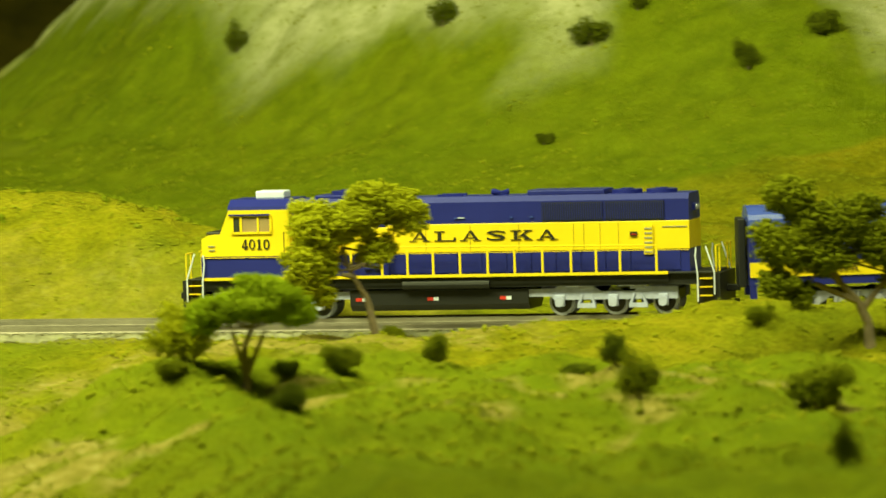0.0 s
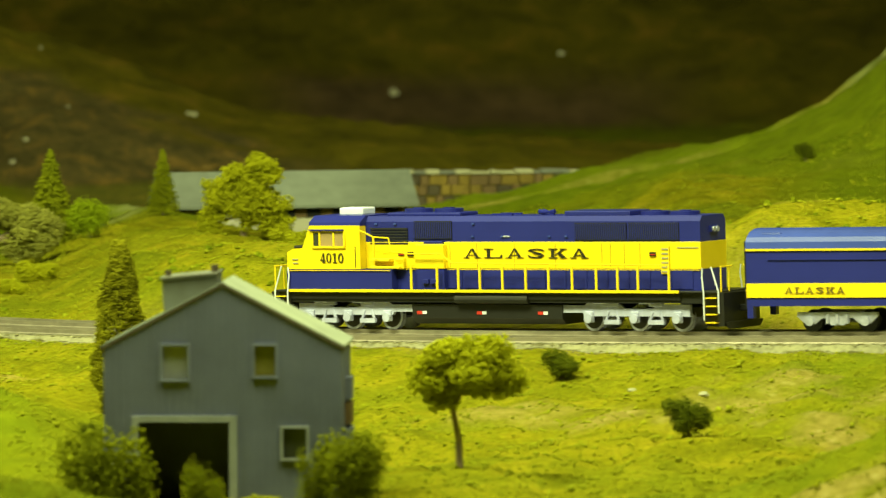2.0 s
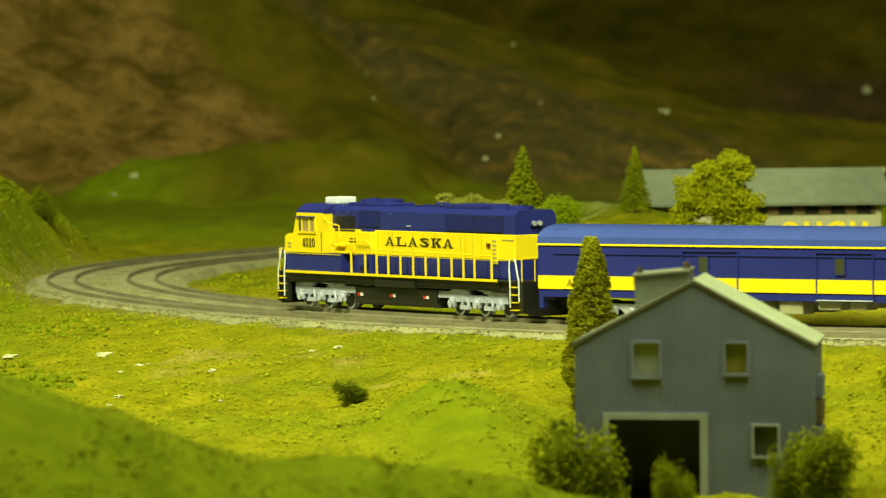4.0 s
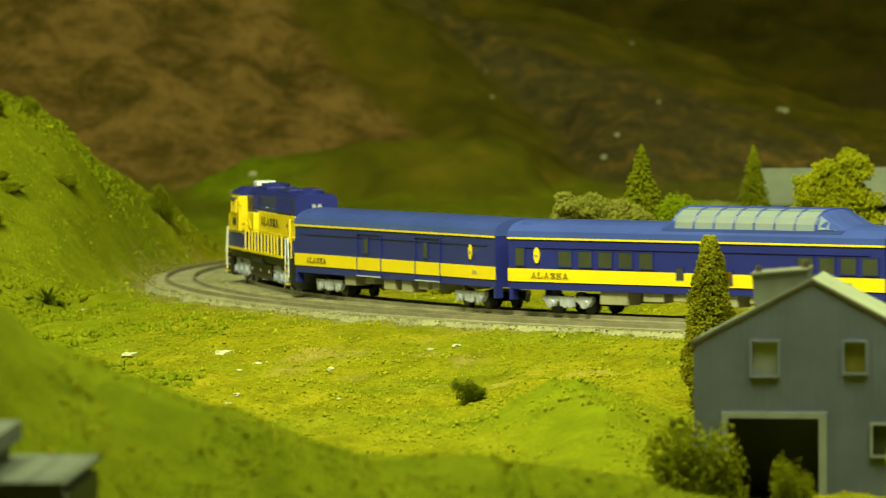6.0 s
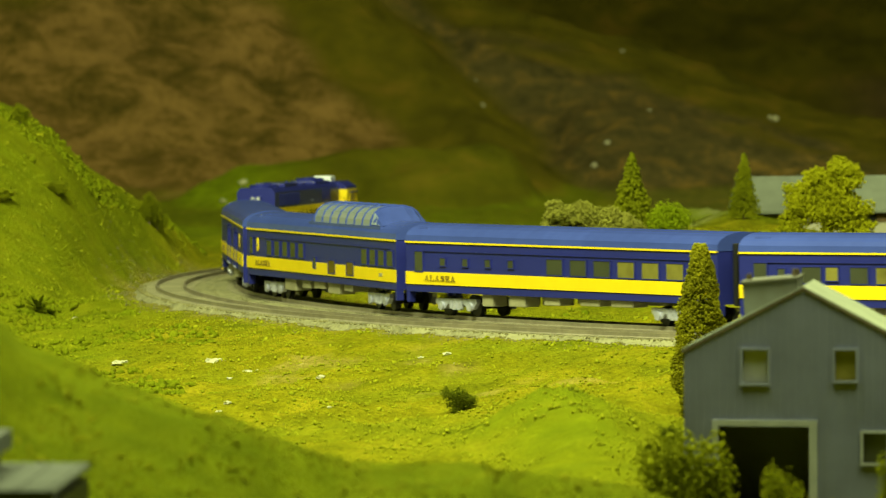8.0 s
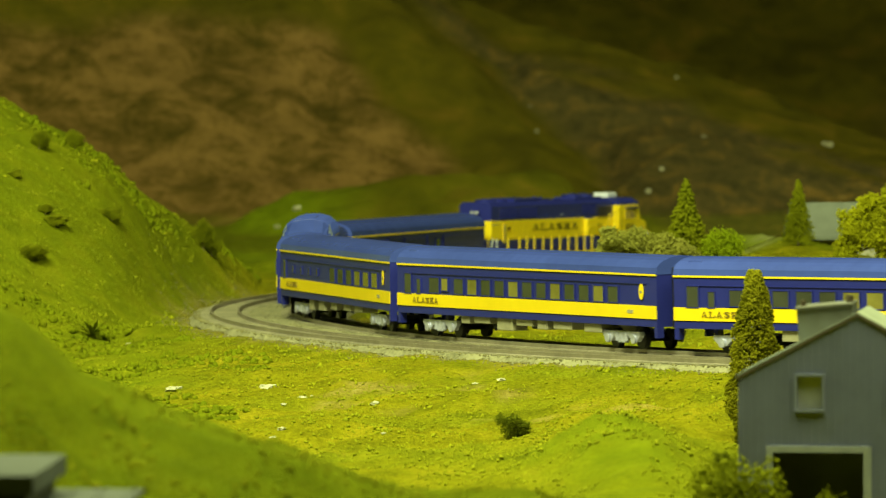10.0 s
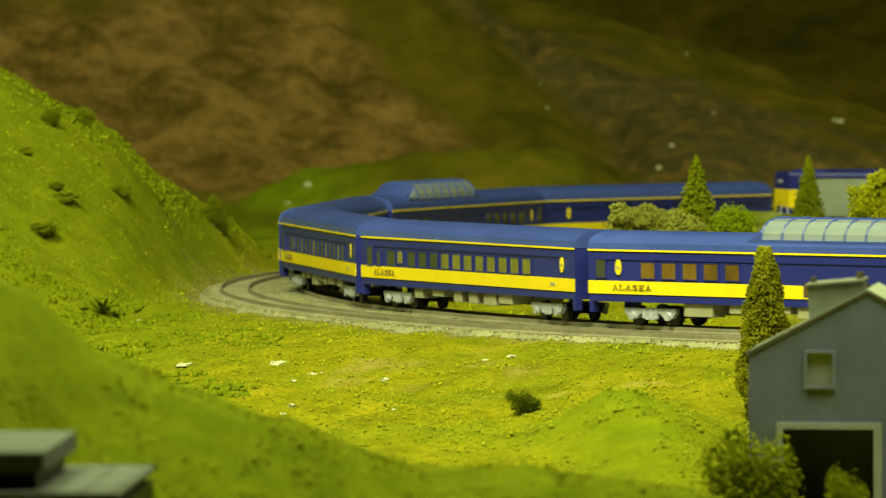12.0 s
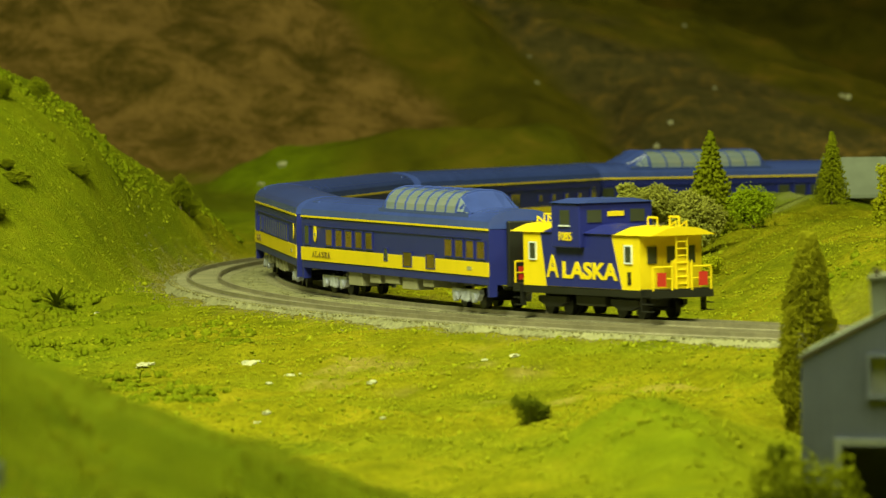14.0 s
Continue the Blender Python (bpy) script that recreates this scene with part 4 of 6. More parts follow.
def shed():
    """Grey boarded mill with a gable to the line of view, a big dark doorway and three small windows."""
    ob = thing("shed", "grey weathered board mill with gable roof and open dark doorway", "shed")
    w, eave, ridge, ln = 0.0955, 0.0640, 0.0890, 0.046
    d0 = (-0.0340, 0.0025, 0.0, 0.0340)
    wa, wb, wc = (-0.0242, -0.0140, 0.0512, 0.0645), (0.0128, 0.0212, 0.0525, 0.0645), (0.0240, 0.0335, 0.0195, 0.0315)
    bm = bmesh.new()
    holed_wall(bm, gable(w, eave, ridge), [d0, wa, wb, wc], 0, 0.003)
    part("front_wall", bm, M_GREYBOARD, ob, "grey board gable wall")
    bm = bmesh.new()
    holed_wall(bm, gable(w, eave, ridge), [], ln - 0.003, 0.003)
    part("back_wall", bm, M_GREYBOARD, ob)
    for e in (-1, 1):
        part("side_wall", one_box(e * w / 2 - (0.003 if e > 0 else 0), e * w / 2 + (0 if e > 0 else 0.003), 0.0031, ln - 0.0031, 0, eave), M_GREYBOARD, ob)
        a = atan2(ridge - eave, w / 2)
        bm = bmesh.new()
        prism(bm, [(e * (w / 2 + 0.0012), eave - 0.0004), (0.0, ridge + 0.0003), (0.0, ridge + 0.0010), (e * (w / 2 + 0.0012), eave + 0.0006)], "y", 0.0006, ln + 0.002)
        # One roof: the right slope is coloured as lit, the left as shaded.
        part("roof_slope", bm, M_ROOFLIT if e > 0 else M_GREYROOF, ob, "grey-green roof slope in a pale lit tone" if e > 0 else "grey roof slope in a dull shaded tone")
        bm = bmesh.new()
        prism(bm, [(e * (w / 2 + 0.0010), eave - 0.0012), (0.0, ridge - 0.0006), (0.0, ridge + 0.0005), (e * (w / 2 + 0.0010), eave - 0.0001)], "y", -0.0006, 0.0004)
        part("barge_board", bm, M_DARKSTONE, ob, "dark weathered barge board")
    # ribs of the boarding
    for i in range(31):
        x = -w / 2 + 0.0016 + i * (w - 0.0032) / 30
        zt = float(np.interp(x, [-w / 2, 0, w / 2], [eave, ridge, eave])) - 0.001
        blocked = sorted([(h[2], h[3]) for h in (d0, wa, wb, wc) if h[0] - 0.0022 < x < h[1] + 0.0022])
        z = 0.0
        for a, b in blocked + [(zt, zt)]:
            if a - 0.002 > z:
                part("batten", one_box(x - 0.0003, x + 0.0003, -0.0003, 0.0002, z, a - 0.002 if a < zt else zt), M_GREYBOARD, ob)
            z = b + 0.002
    for h, nm in ((wa, "window"), (wb, "window"), (wc, "window")):
        # Upper left pane is painted pale as reflecting, upper right yellow as lit.
        win = part(nm, one_box(h[0], h[1], 0.0012, 0.0018, h[2], h[3]), M_WIN if h is wc else (M_WINL if h is wb else M_GLARE), ob, "small old window")
        bm = bmesh.new()
        t = 0.0010
        box(bm, h[0] - t, h[0], -0.001, 0.002, h[2] - t, h[3] + t)
        box(bm, h[1], h[1] + t, -0.001, 0.002, h[2] - t, h[3] + t)
        box(bm, h[0], h[1], -0.001, 0.002, h[3], h[3] + t)
        box(bm, h[0] - t, h[1] + t, -0.0013, 0.002, h[2] - t, h[2])
        part("window_frame", bm, M_FRAME if h is wc else M_TRIM, win)
    bm = bmesh.new()
    box(bm, d0[0] - 0.0025, d0[0], -0.0012, 0.0025, 0, d0[3] + 0.0025)
    box(bm, d0[1], d0[1] + 0.0032, -0.0012, 0.0025, 0, d0[3] + 0.0025)
    box(bm, d0[0], d0[1], -0.0012, 0.0025, d0[3], d0[3] + 0.0025)
    part("door_frame", bm, M_FRAME, ob, "pale grey doorway frame")
    part("inner_floor", one_box(-w / 2 + 0.004, w / 2 - 0.004, 0.004, ln - 0.004, 0.0002, 0.001), M_HOLE, ob)
    for i, z in enumerate((0.022, 0.032, 0.042)):
        part("shutter", one_box(w / 2, w / 2 + 0.0025, 0.012 + 0.002 * i, 0.03, z, z + 0.0085), M_BRICK if i == 1 else M_TRIM, ob)
    bm = bmesh.new()
    prism(bm, [(-0.0240, 0.070), (-0.0030, 0.080), (-0.0032, 0.0925), (-0.0255, 0.0905)], "y", 0.012, 0.034)
    vent = part("roof_vent", bm, M_OLDTIN, ob, "stained sheet-metal hopper on the roof")
    bm = bmesh.new()
    prism(bm, [(-0.0262, 0.0903), (-0.0028, 0.0924), (-0.0028, 0.0932), (-0.0262, 0.0911)], "y", 0.0112, 0.0348)
    part("vent_rim", bm, M_OLDTIN, vent)
    for xx, zz, r in ((-0.0050, 0.0930, 0.0016), (-0.0238, 0.0908, 0.0013)):
        bm = bmesh.new()
        rod(bm, (xx, 0.022, zz - 0.001), (xx, 0.022, zz + 0.0028), r, 10)
        part("vent_stub", bm, M_DARKSTONE, vent)
    y = 2.70
    ob.matrix_world = pose(survey(3.565, y), y, ZC - 0.2545, 0, 0, -9.0)


shed()
for i, (b, yy, r, h) in enumerate([(2.55, 2.58, 0.0195, 0.052), (3.41, 2.54, 0.0100, 0.032), (4.66, 2.62, 0.0155, 0.033), (2.44, 2.85, 0.0055, 0.014), (4.36, 2.63, 0.0080, 0.029)]):
    bush(survey(b, yy), yy, r, h, L_MID if i != 3 else L_DARK, "green foam bush beside the grey shed", 130 + i, n=260)


def barn():
    """Long low farm building; its white gable looks to the left of the valley."""
    ob = thing("barn", "long white farm building with steep pale grey-green roof beyond the trees", "barn")
    w, eave, ridge, ln = 0.056, 0.0265, 0.0450, 0.165
    bm = bmesh.new()
    prism(bm, gable(w - 0.004, eave, ridge - 0.002), "y", 0, ln)
    part("wall", bm, M_PLASTER, ob, "white plaster wall")
    for e in (-1, 1):
        bm = bmesh.new()
        prism(bm, [(e * (w / 2 + 0.005), eave - 0.0035), (0, ridge), (0, ridge + 0.002), (e * (w / 2 + 0.005), eave - 0.0015)], "y", -0.006, ln + 0.006)
        part("roof_slope", bm, M_GREYROOF, ob, "pale grey-green sheet roof slope")
    part("dark_band", one_box(w / 2 - 0.0022, w / 2 - 0.0012, 0.070, ln - 0.004, 0.0165, 0.0228), M_BRICK, ob, "dark brown band along the upper wall")
    for k in range(5):
        part("window", one_box(w / 2 - 0.0012, w / 2 - 0.0006, 0.076 + k * 0.018, 0.086 + k * 0.018, 0.0170, 0.0222), M_HOLE, ob)
    for x, z in ((0.010, 0.014), (-0.010, 0.014), (0.0, 0.029)):
        part("gable_window", one_box(x - 0.0022, x + 0.0022, -0.0006, 0.0004, z, z + 0.008), M_WIN, ob)
    y = 4.62
    ob.matrix_world = pose(survey(3.08, y), y, ZC - 0.2530, 0, 0, -84)


barn()


def letter_sign():
    """Big yellow letters standing in the grass before the long building."""
    ob = thing("letter_sign", "row of big yellow letters standing before the white barn", "sign")
    y = 4.42
    x0, step = survey(4.38, y), 0.0150
    ob.location = (x0, y, ZC - 0.2425)
    for i, ch in enumerate("OUCH"):
        me = lettering(ch, 0.0135, pose(i * step, 0, 0.0050), ob, 0.0118, "letter", 0.0007)
        me.materials.append(M_YEL)
        new("letter", me).parent = ob
    part("sill_board", one_box(-0.008, 3 * step + 0.008, 0.0008, 0.0022, -0.012, 0.0010), M_PLASTER, ob, "pale board under the letters")


letter_sign()


def near_roofs():
    """Two stepped roofs of a building close to the camera in the valley's mouth."""
    ob = thing("mill_building", "low building with stepped pale grey-green flat roofs", "building")
    part("lower_wall", one_box(-0.05, 0.026, 0.004, 0.09, -0.06, 0.004), M_BLACK, ob)
    bm = bmesh.new()
    prism(bm, [(-0.055, 0.0062), (0.025, 0.0062), (0.033, -0.0090), (-0.055, -0.0100)], "y", 0.0, 0.004)
    box(bm, -0.055, 0.026, 0.0, 0.095, 0.0060, 0.0080, 0.0004)
    lower = part("lower_roof", bm, M_NEARROOF, ob, "pale sheet roof with a sloping edge")
    for k in range(9):
        part("roof_seam", one_box(-0.050 + k * 0.0092, -0.0494 + k * 0.0092, 0.001, 0.094, 0.0080, 0.0084), M_NEARROOF, lower)
    part("upper_wall", one_box(-0.05, 0.000, 0.012, 0.08, 0.008, 0.0135), M_BLACK, ob)
    part("upper_roof", one_box(-0.055, 0.003, 0.006, 0.085, 0.0135, 0.0195, 0.0005), M_NEARROOF, ob)
    y = 2.0
    ob.matrix_world = pose(survey(-3.52, y), y, ZC - 0.1890, 0, 0, -4)


near_roofs()


def tufts():
    """Loose foam crumbs and short tufts all over the near turf."""
    rs = np.random.RandomState(77)
    n = 120000
    y = 2.0 * (4.7 / 2.0) ** rs.rand(n)
    x = np.tan(np.radians(rs.uniform(-3.9, 16.6, n))) * y
    d, zt, side = line_near(x, y)
    keep = (d > 0.060) | (rs.rand(n) < 0.03)
    keep &= vnoise(x, y, 9, 51) + 0.8 * vnoise(x, y, 40, 52) > -0.75
    keep &= ~((np.abs(x - 0.168) < 0.05) & (y > 2.69) & (y < 2.82))
    x, y = x[keep], y[keep]
    h = ground(x, y)[0]
    r = rs.uniform(0.0005, 0.0011, len(x)) * np.where(rs.rand(len(x)) < 0.06, 1.8, 1.0)
    me = strew("turf_tufts", np.stack([x, y, h + r * 0.25], 1), r, 78, OCT_V, OCT_F)
    me.materials.append(M_TUFT)
    tagged(new("turf_tufts", me), "loose crumbs of yellow-green ground foam over the turf", "grass", kind="stuff")


def grit():
    """Loose ballast stones along the shoulders."""
    rs = np.random.RandomState(91)
    n = 17000
    s = rs.uniform(-0.7, 2.4, n)
    off = np.where(rs.rand(n) < 0.7, rs.normal(0.074, 0.009, n), rs.uniform(-0.034, 0.075, n))
    th, px, py, pz = np.interp(s, S, TH), np.interp(s, S, TX), np.interp(s, S, TY), np.interp(s, S, TZ)
    x, y = px - np.sin(th) * off, py + np.cos(th) * off
    keep = ~((np.abs(np.abs(off) - 0.0087) < 0.0014) | (np.abs(np.abs(off - 0.05) - 0.0087) < 0.0014))
    up = np.interp(off, [-0.038, -0.022, 0.072, 0.080, 0.088, 0.12], [-0.0125, -0.0028, -0.0029, -0.0085, -0.0085, -0.0085])
    z = np.where(off > 0.070, ground(x, y)[0], pz + up)
    me = strew("ballast_grit", np.stack([x, y, z], 1)[keep], rs.uniform(0.0003, 0.0008, n)[keep], 92, OCT_V, OCT_F)
    me.materials.append(M_GRIT)
    tagged(new("ballast_grit", me), "loose pale ballast stones beside the rails", "gravel", kind="stuff")


def hill_tufts():
    """Coarser foam tufts on the steep hill and the bank."""
    rs = np.random.RandomState(79)
    n = 16000
    y = rs.uniform(3.3, 4.75, n)
    x = np.tan(np.radians(np.where(rs.rand(n) < 0.55, rs.uniform(-3.9, -1.4, n), rs.uniform(1.5, 16.5, n)))) * y
    d, zt, side = line_near(x, y)
    keep = (d > 0.09) & (vnoise(x, y, 14, 61) + 0.7 * vnoise(x, y, 45, 62) > 0.15) & ((x < 0) | (side < 0) & (y < 3.75))
    x, y = x[keep], y[keep]
    h = ground(x, y)[0]
    r = rs.uniform(0.0012, 0.0030, len(x))
    me = strew("hill_tufts", np.stack([x, y, h + r * 0.1], 1), r, 80)
    me.attributes.new("lush", "FLOAT", "POINT").data.foreach_set("value", np.full(len(x) * 12, 0.7, dtype=np.float32))
    me.materials.append(M_TURF)
    tagged(new("hill_tufts", me), "coarse green foam tufts on the steep hill and bank", "grass", kind="stuff")


tufts()
grit()
hill_tufts()
# ---- the train ----
def wheelset(parent, x, r, rim=M_CHROME, gauge=0.0083):
    bm = bmesh.new()
    for e in (-1, 1):
        disc(bm, x, e * gauge, r, r, 0.0026, "y", 22)
        disc(bm, x, e * (gauge - 0.0014), r, r * 1.06, 0.0006, "y", 22)
    rod(bm, (x, -gauge, r), (x, gauge, r), 0.0012, 8)
    return part("wheelset", bm, rim, parent)


def loco_truck(xs, parent, mirror):
    """Three-axle silver truck; xs are its axles from front to rear."""
    t = part("truck", one_box(xs[2] - 0.006, xs[0] + 0.006, -0.009, 0.009, 0.0065, 0.0115, 0.0006), M_BLACK, parent, "silver three-axle truck")
    for x in xs:
        wheelset(t, x, 0.0062, M_CHROME)
        bm = bmesh.new()
        for e in (-1, 1):
            disc(bm, x, e * 0.00965, 0.0062, 0.0050, 0.0004, "y", 20)
        part("wheel_face", bm, M_DARKSTEEL, t)
    for e in (-1, 1):
        y = e * 0.0128
        bm = bmesh.new()
        a, b = xs[2] - 0.007, xs[0] + 0.007
        if mirror:
            o = [(a, 0.0072), (xs[0] + 0.003, 0.0072), (xs[0] + 0.004, 0.0088), (b + 0.012, 0.0088), (b + 0.012, 0.0122), (b - 0.004, 0.0122), (b - 0.006, 0.0135), (xs[1] + 0.010, 0.0135), (xs[1] + 0.006, 0.0108), (xs[1] - 0.010, 0.0108), (xs[1] - 0.013, 0.0128), (a, 0.0128)]
        else:
            o = [(a - 0.012, 0.0088), (xs[2] - 0.004, 0.0088), (xs[2] - 0.003, 0.0072), (b, 0.0072), (b, 0.0128), (xs[1] + 0.013, 0.0128), (xs[1] + 0.010, 0.0108), (xs[1] - 0.006, 0.0108), (xs[1] - 0.010, 0.0135), (a + 0.006, 0.0135), (a + 0.004, 0.0122), (a - 0.012, 0.0122)]
        prism(bm, o, "y", y - 0.0012, y + 0.0012)
        f = part("side_frame", bm, M_SILVER, t)
        for x in xs:
            bm = bmesh.new()
            box(bm, x - 0.0024, x + 0.0024, y + e * 0.0010 - 0.001, y + e * 0.0010 + 0.001, 0.0042, 0.0095, 0.0005)
            disc(bm, x, y + e * 0.0024, 0.0062, 0.0022, 0.0016, "y", 12)
            part("journal_box", bm, M_SILVER, f)
        bm = bmesh.new()
        for i in (0, 1):
            m = (xs[i] + xs[i + 1]) / 2
            box(bm, m - 0.0045, m + 0.0045, y + e * 0.001 - 0.001, y + e * 0.001 + 0.001, 0.0035, 0.0055)
            rod(bm, (m - 0.0035, y + e * 0.001, 0.0055), (m - 0.0020, y + e * 0.001, 0.0095), 0.0008)
            rod(bm, (m + 0.0035, y + e * 0.001, 0.0055), (m + 0.0020, y + e * 0.001, 0.0095), 0.0008)
            box(bm, m - 0.004, m + 0.004, y + e * 0.0012 - 0.0012, y + e * 0.0012 + 0.0012, 0.0118, 0.0140, 0.0004)
        part("brake_gear", bm, M_SILVER, f)
        bm = bmesh.new()
        for i in (0, 1):
            m = xs[i] - 0.004
            rod(bm, (m - 0.006, y + e * 0.0016, 0.0142), (m + 0.001, y + e * 0.0016, 0.0142), 0.0013, 10)
            rod(bm, (m + 0.001, y + e * 0.0016, 0.0142), (m + 0.0075, y + e * 0.0016, 0.0142), 0.0005, 6)
            disc(bm, m - 0.0062, y + e * 0.0016, 0.0142, 0.0016, 0.0006, "x", 12)
        part("brake_cylinder", bm, M_CHROME, f)
    return t


def locomotive():
    L = thing("locomotive", "navy blue and yellow six-axle diesel locomotive with silver trucks", "locomotive")
    HW = 0.0185
    # frame, walkway, pilots
    bm = bmesh.new()
    box(bm, -0.122, 0.122, -0.0165, 0.0165, 0.0135, 0.0186)
    part("frame", bm, M_BLACK, L)
    part("walkway", one_box(-0.130, 0.130, -HW, HW, 0.0184, 0.0192, 0.0002), M_BLACK, L)
    for e in (-1, 1):
        part("sill_stripe", one_box(-0.108, 0.1225, e * HW - 0.0004, e * HW + 0.0004, 0.0183, 0.0196), M_YEL, L, "yellow sill stripe")
        part("sill_skirt", one_box(-0.108, 0.1225, e * (HW - 0.0016) - 0.0003, e * (HW - 0.0016) + 0.0003, 0.0150, 0.0183), M_BLACK, L)
    for e in (-1, 1):
        bm = bmesh.new()
        xo = e * 0.133
        prism(bm, [(-0.0175, 0.003), (0.0175, 0.003), (0.0180, 0.0185), (-0.0180, 0.0185)], "x", e * 0.1285, xo)
        prism(bm, [(-0.014, 0.0018), (0.014, 0.0018), (0.0175, 0.005), (-0.0175, 0.005)], "x", xo, xo + e * 0.0022)
        p = part("pilot", bm, M_BLACK, L)
        bm = bmesh.new()
        box(bm, xo - 0.0005 if e > 0 else xo - 0.006, xo + 0.006 if e > 0 else xo + 0.0005, -0.0016, 0.0016, 0.0095, 0.0125, 0.0004)
        part("coupler", bm, M_BLACK, p)
        for side in (-1, 1):
            for k in range(4):
                z = 0.0045 + k * 0.0038
                st = part("step", one_box(min(e * 0.1235, e * 0.1295), max(e * 0.1235, e * 0.1295), side * 0.0185 - 0.0014, side * 0.0185 + 0.0014, z, z + 0.0005), M_YEL, p, "yellow-edged step")
            part("step_well", one_box(min(e * 0.1220, e * 0.1305), max(e * 0.1220, e * 0.1305), side * 0.0160 - 0.0012, side * 0.0160 + 0.0012, 0.003, 0.0185), M_BLACK, p)
            bm = bmesh.new()
            x1 = e * 0.1225
            pts = [(x1, side * 0.0192, 0.006), (x1, side * 0.0192, 0.018), (x1 - e * 0.0010, side * 0.0190, 0.026), (x1 - e * 0.0005, side * 0.0190, 0.0300)]
            for a, b in zip(pts, pts[1:]):
                rod(bm, a, b, 0.00042)
            pts = [(e * 0.1305, side * 0.0186, 0.009), (e * 0.1305, side * 0.0186, 0.019), (e * 0.1265, side * 0.0184, 0.0305)]
            for a, b in zip(pts, pts[1:]):
                rod(bm, a, b, 0.00042)
            part("grab_rail", bm, M_WHITE, L, "white grab rail")
        for k in (-1, 1):
            bm = bmesh.new()
            for yy in (0.017, 0.009):
                rod(bm, (e * 0.1312, k * yy, 0.019), (e * 0.1312, k * yy, 0.0306), 0.0004)
            rod(bm, (e * 0.1312, k * 0.0174, 0.0305), (e * 0.1312, k * 0.006, 0.0305), 0.0004)
            part("end_rail", bm, M_YEL, L, "yellow end handrail")
    # hood: blue below, yellow belt, blue above
    HY = 0.0125
    x0, x1 = -0.1175, 0.0785
    part("hood_lower", one_box(x0, x1, -HY, HY, 0.0192, 0.0292), M_BLUE, L, "navy lower hood doors")
    part("hood_belt", one_box(x0 - 0.0002, x1, -HY - 0.0003, HY + 0.0003, 0.0292, 0.0419, 0.0003), M_YEL, L, "yellow hood belt")
    bm = bmesh.new()
    prism(bm, [(-HY, 0.0419), (HY, 0.0419), (HY, 0.0515), (HY - 0.0022, 0.0540), (-HY + 0.0022, 0.0540), (-HY, 0.0515)], "x", x0, x1)
    part("hood_top", bm, M_BLUE, L, "navy hood top")
    for e in (-1, 1):
        part("pinstripe", one_box(x0, x1, e * (HY + 0.0004) - 0.0001, e * (HY + 0.0004) + 0.0001, 0.0287, 0.0290), M_YEL, L)
        # doors of the lower hood
        x = 0.045
        while x > -0.11:
            part("hood_door", one_box(x - 0.0115, x - 0.0005, e * HY - 0.0004, e * HY + 0.0004, 0.0200, 0.0285), M_BLUE, L)
            x -= 0.0122
        for xx in (-0.061, -0.066, -0.074, -0.083, 0.012, 0.028, -0.010, -0.034):
            part("door_seam", one_box(xx - 0.00015, xx + 0.00015, e * (HY + 0.0003) - 0.00015, e * (HY + 0.0003) + 0.00015, 0.030, 0.0412), M_SEAM, L)
        # grilles
        for a, b, z0, z1 in ((-0.0455, -0.0755, 0.0426, 0.0508), (-0.0765, -0.1055, 0.0426, 0.0508), (0.0493, 0.0267, 0.0432, 0.0518)):
            g = part("grille", one_box(b, a, e * HY - 0.0003, e * HY + 0.0005, z0, z1), M_GRILLE, L, "black radiator grille")
            bm = bmesh.new()
            n = int((a - b) / 0.0011)
            for i in range(n):
                xx = b + (i + 0.5) * (a - b) / n
                box(bm, xx - 0.0002, xx + 0.0002, e * (HY + 0.0005) - 0.0002, e * (HY + 0.0005) + 0.0003, z0 + 0.0004, z1 - 0.0004)
            part("grille_slats", bm, M_BLUE, g)
        for k in range(6):
            part("louvre", one_box(0.0530, 0.0755, e * HY - 0.0003, e * HY + 0.0005, 0.0408 + k * 0.0014, 0.0416 + k * 0.0014), M_GRILLE, L)
        for xx, zz in ((0.072, 0.0505), (0.0605, 0.0505), (0.014, 0.0505), (0.0145, 0.0445), (-0.003, 0.0445), (-0.0305, 0.0445), (-0.0405, 0.0445)):
            part("lift_lug", one_box(xx - 0.0007, xx + 0.0007, e * (HY + 0.0004) - 0.0003, e * (HY + 0.0004) + 0.0003, zz - 0.0004, zz + 0.0004), M_ROOF, L)
        part("number_box", one_box(-0.0075, -0.0040, e * (HY + 0.0003) - 0.0003, e * (HY + 0.0003) + 0.0003, 0.0443, 0.0448), M_SILVER, L)
        # yellow side cabinet and steps beside the cab
        part("side_cabinet", one_box(0.030, 0.047, min(e * HY, e * 0.0160), max(e * HY, e * 0.0160), 0.0292, 0.0410, 0.0005), M_YEL, L, "yellow battery cabinet")
        part("cabinet_lid", one_box(0.0315, 0.0425, min(e * HY, e * 0.0150), max(e * HY, e * 0.0150), 0.0410, 0.0424, 0.0003), M_BLUE, L)
        part("cabinet_base", one_box(0.030, 0.047, min(e * HY, e * 0.0158), max(e * HY, e * 0.0158), 0.0192, 0.0290), M_BLUE, L)
        for xx in (0.0405, 0.0360):
            part("sand_box", one_box(xx - 0.0018, xx + 0.0018, e * 0.0160 - 0.0003, e * 0.0160 + 0.0012, 0.0222, 0.0245, 0.0003), M_BLUE, L)
        for k, zz in enumerate((0.0340, 0.0305)):
            part("yellow_step", one_box(0.062 - k * 0.006, 0.0735, min(e * HY, e * 0.0168), max(e * HY, e * 0.0168), zz - 0.0012, zz, 0.0002), M_YEL, L)
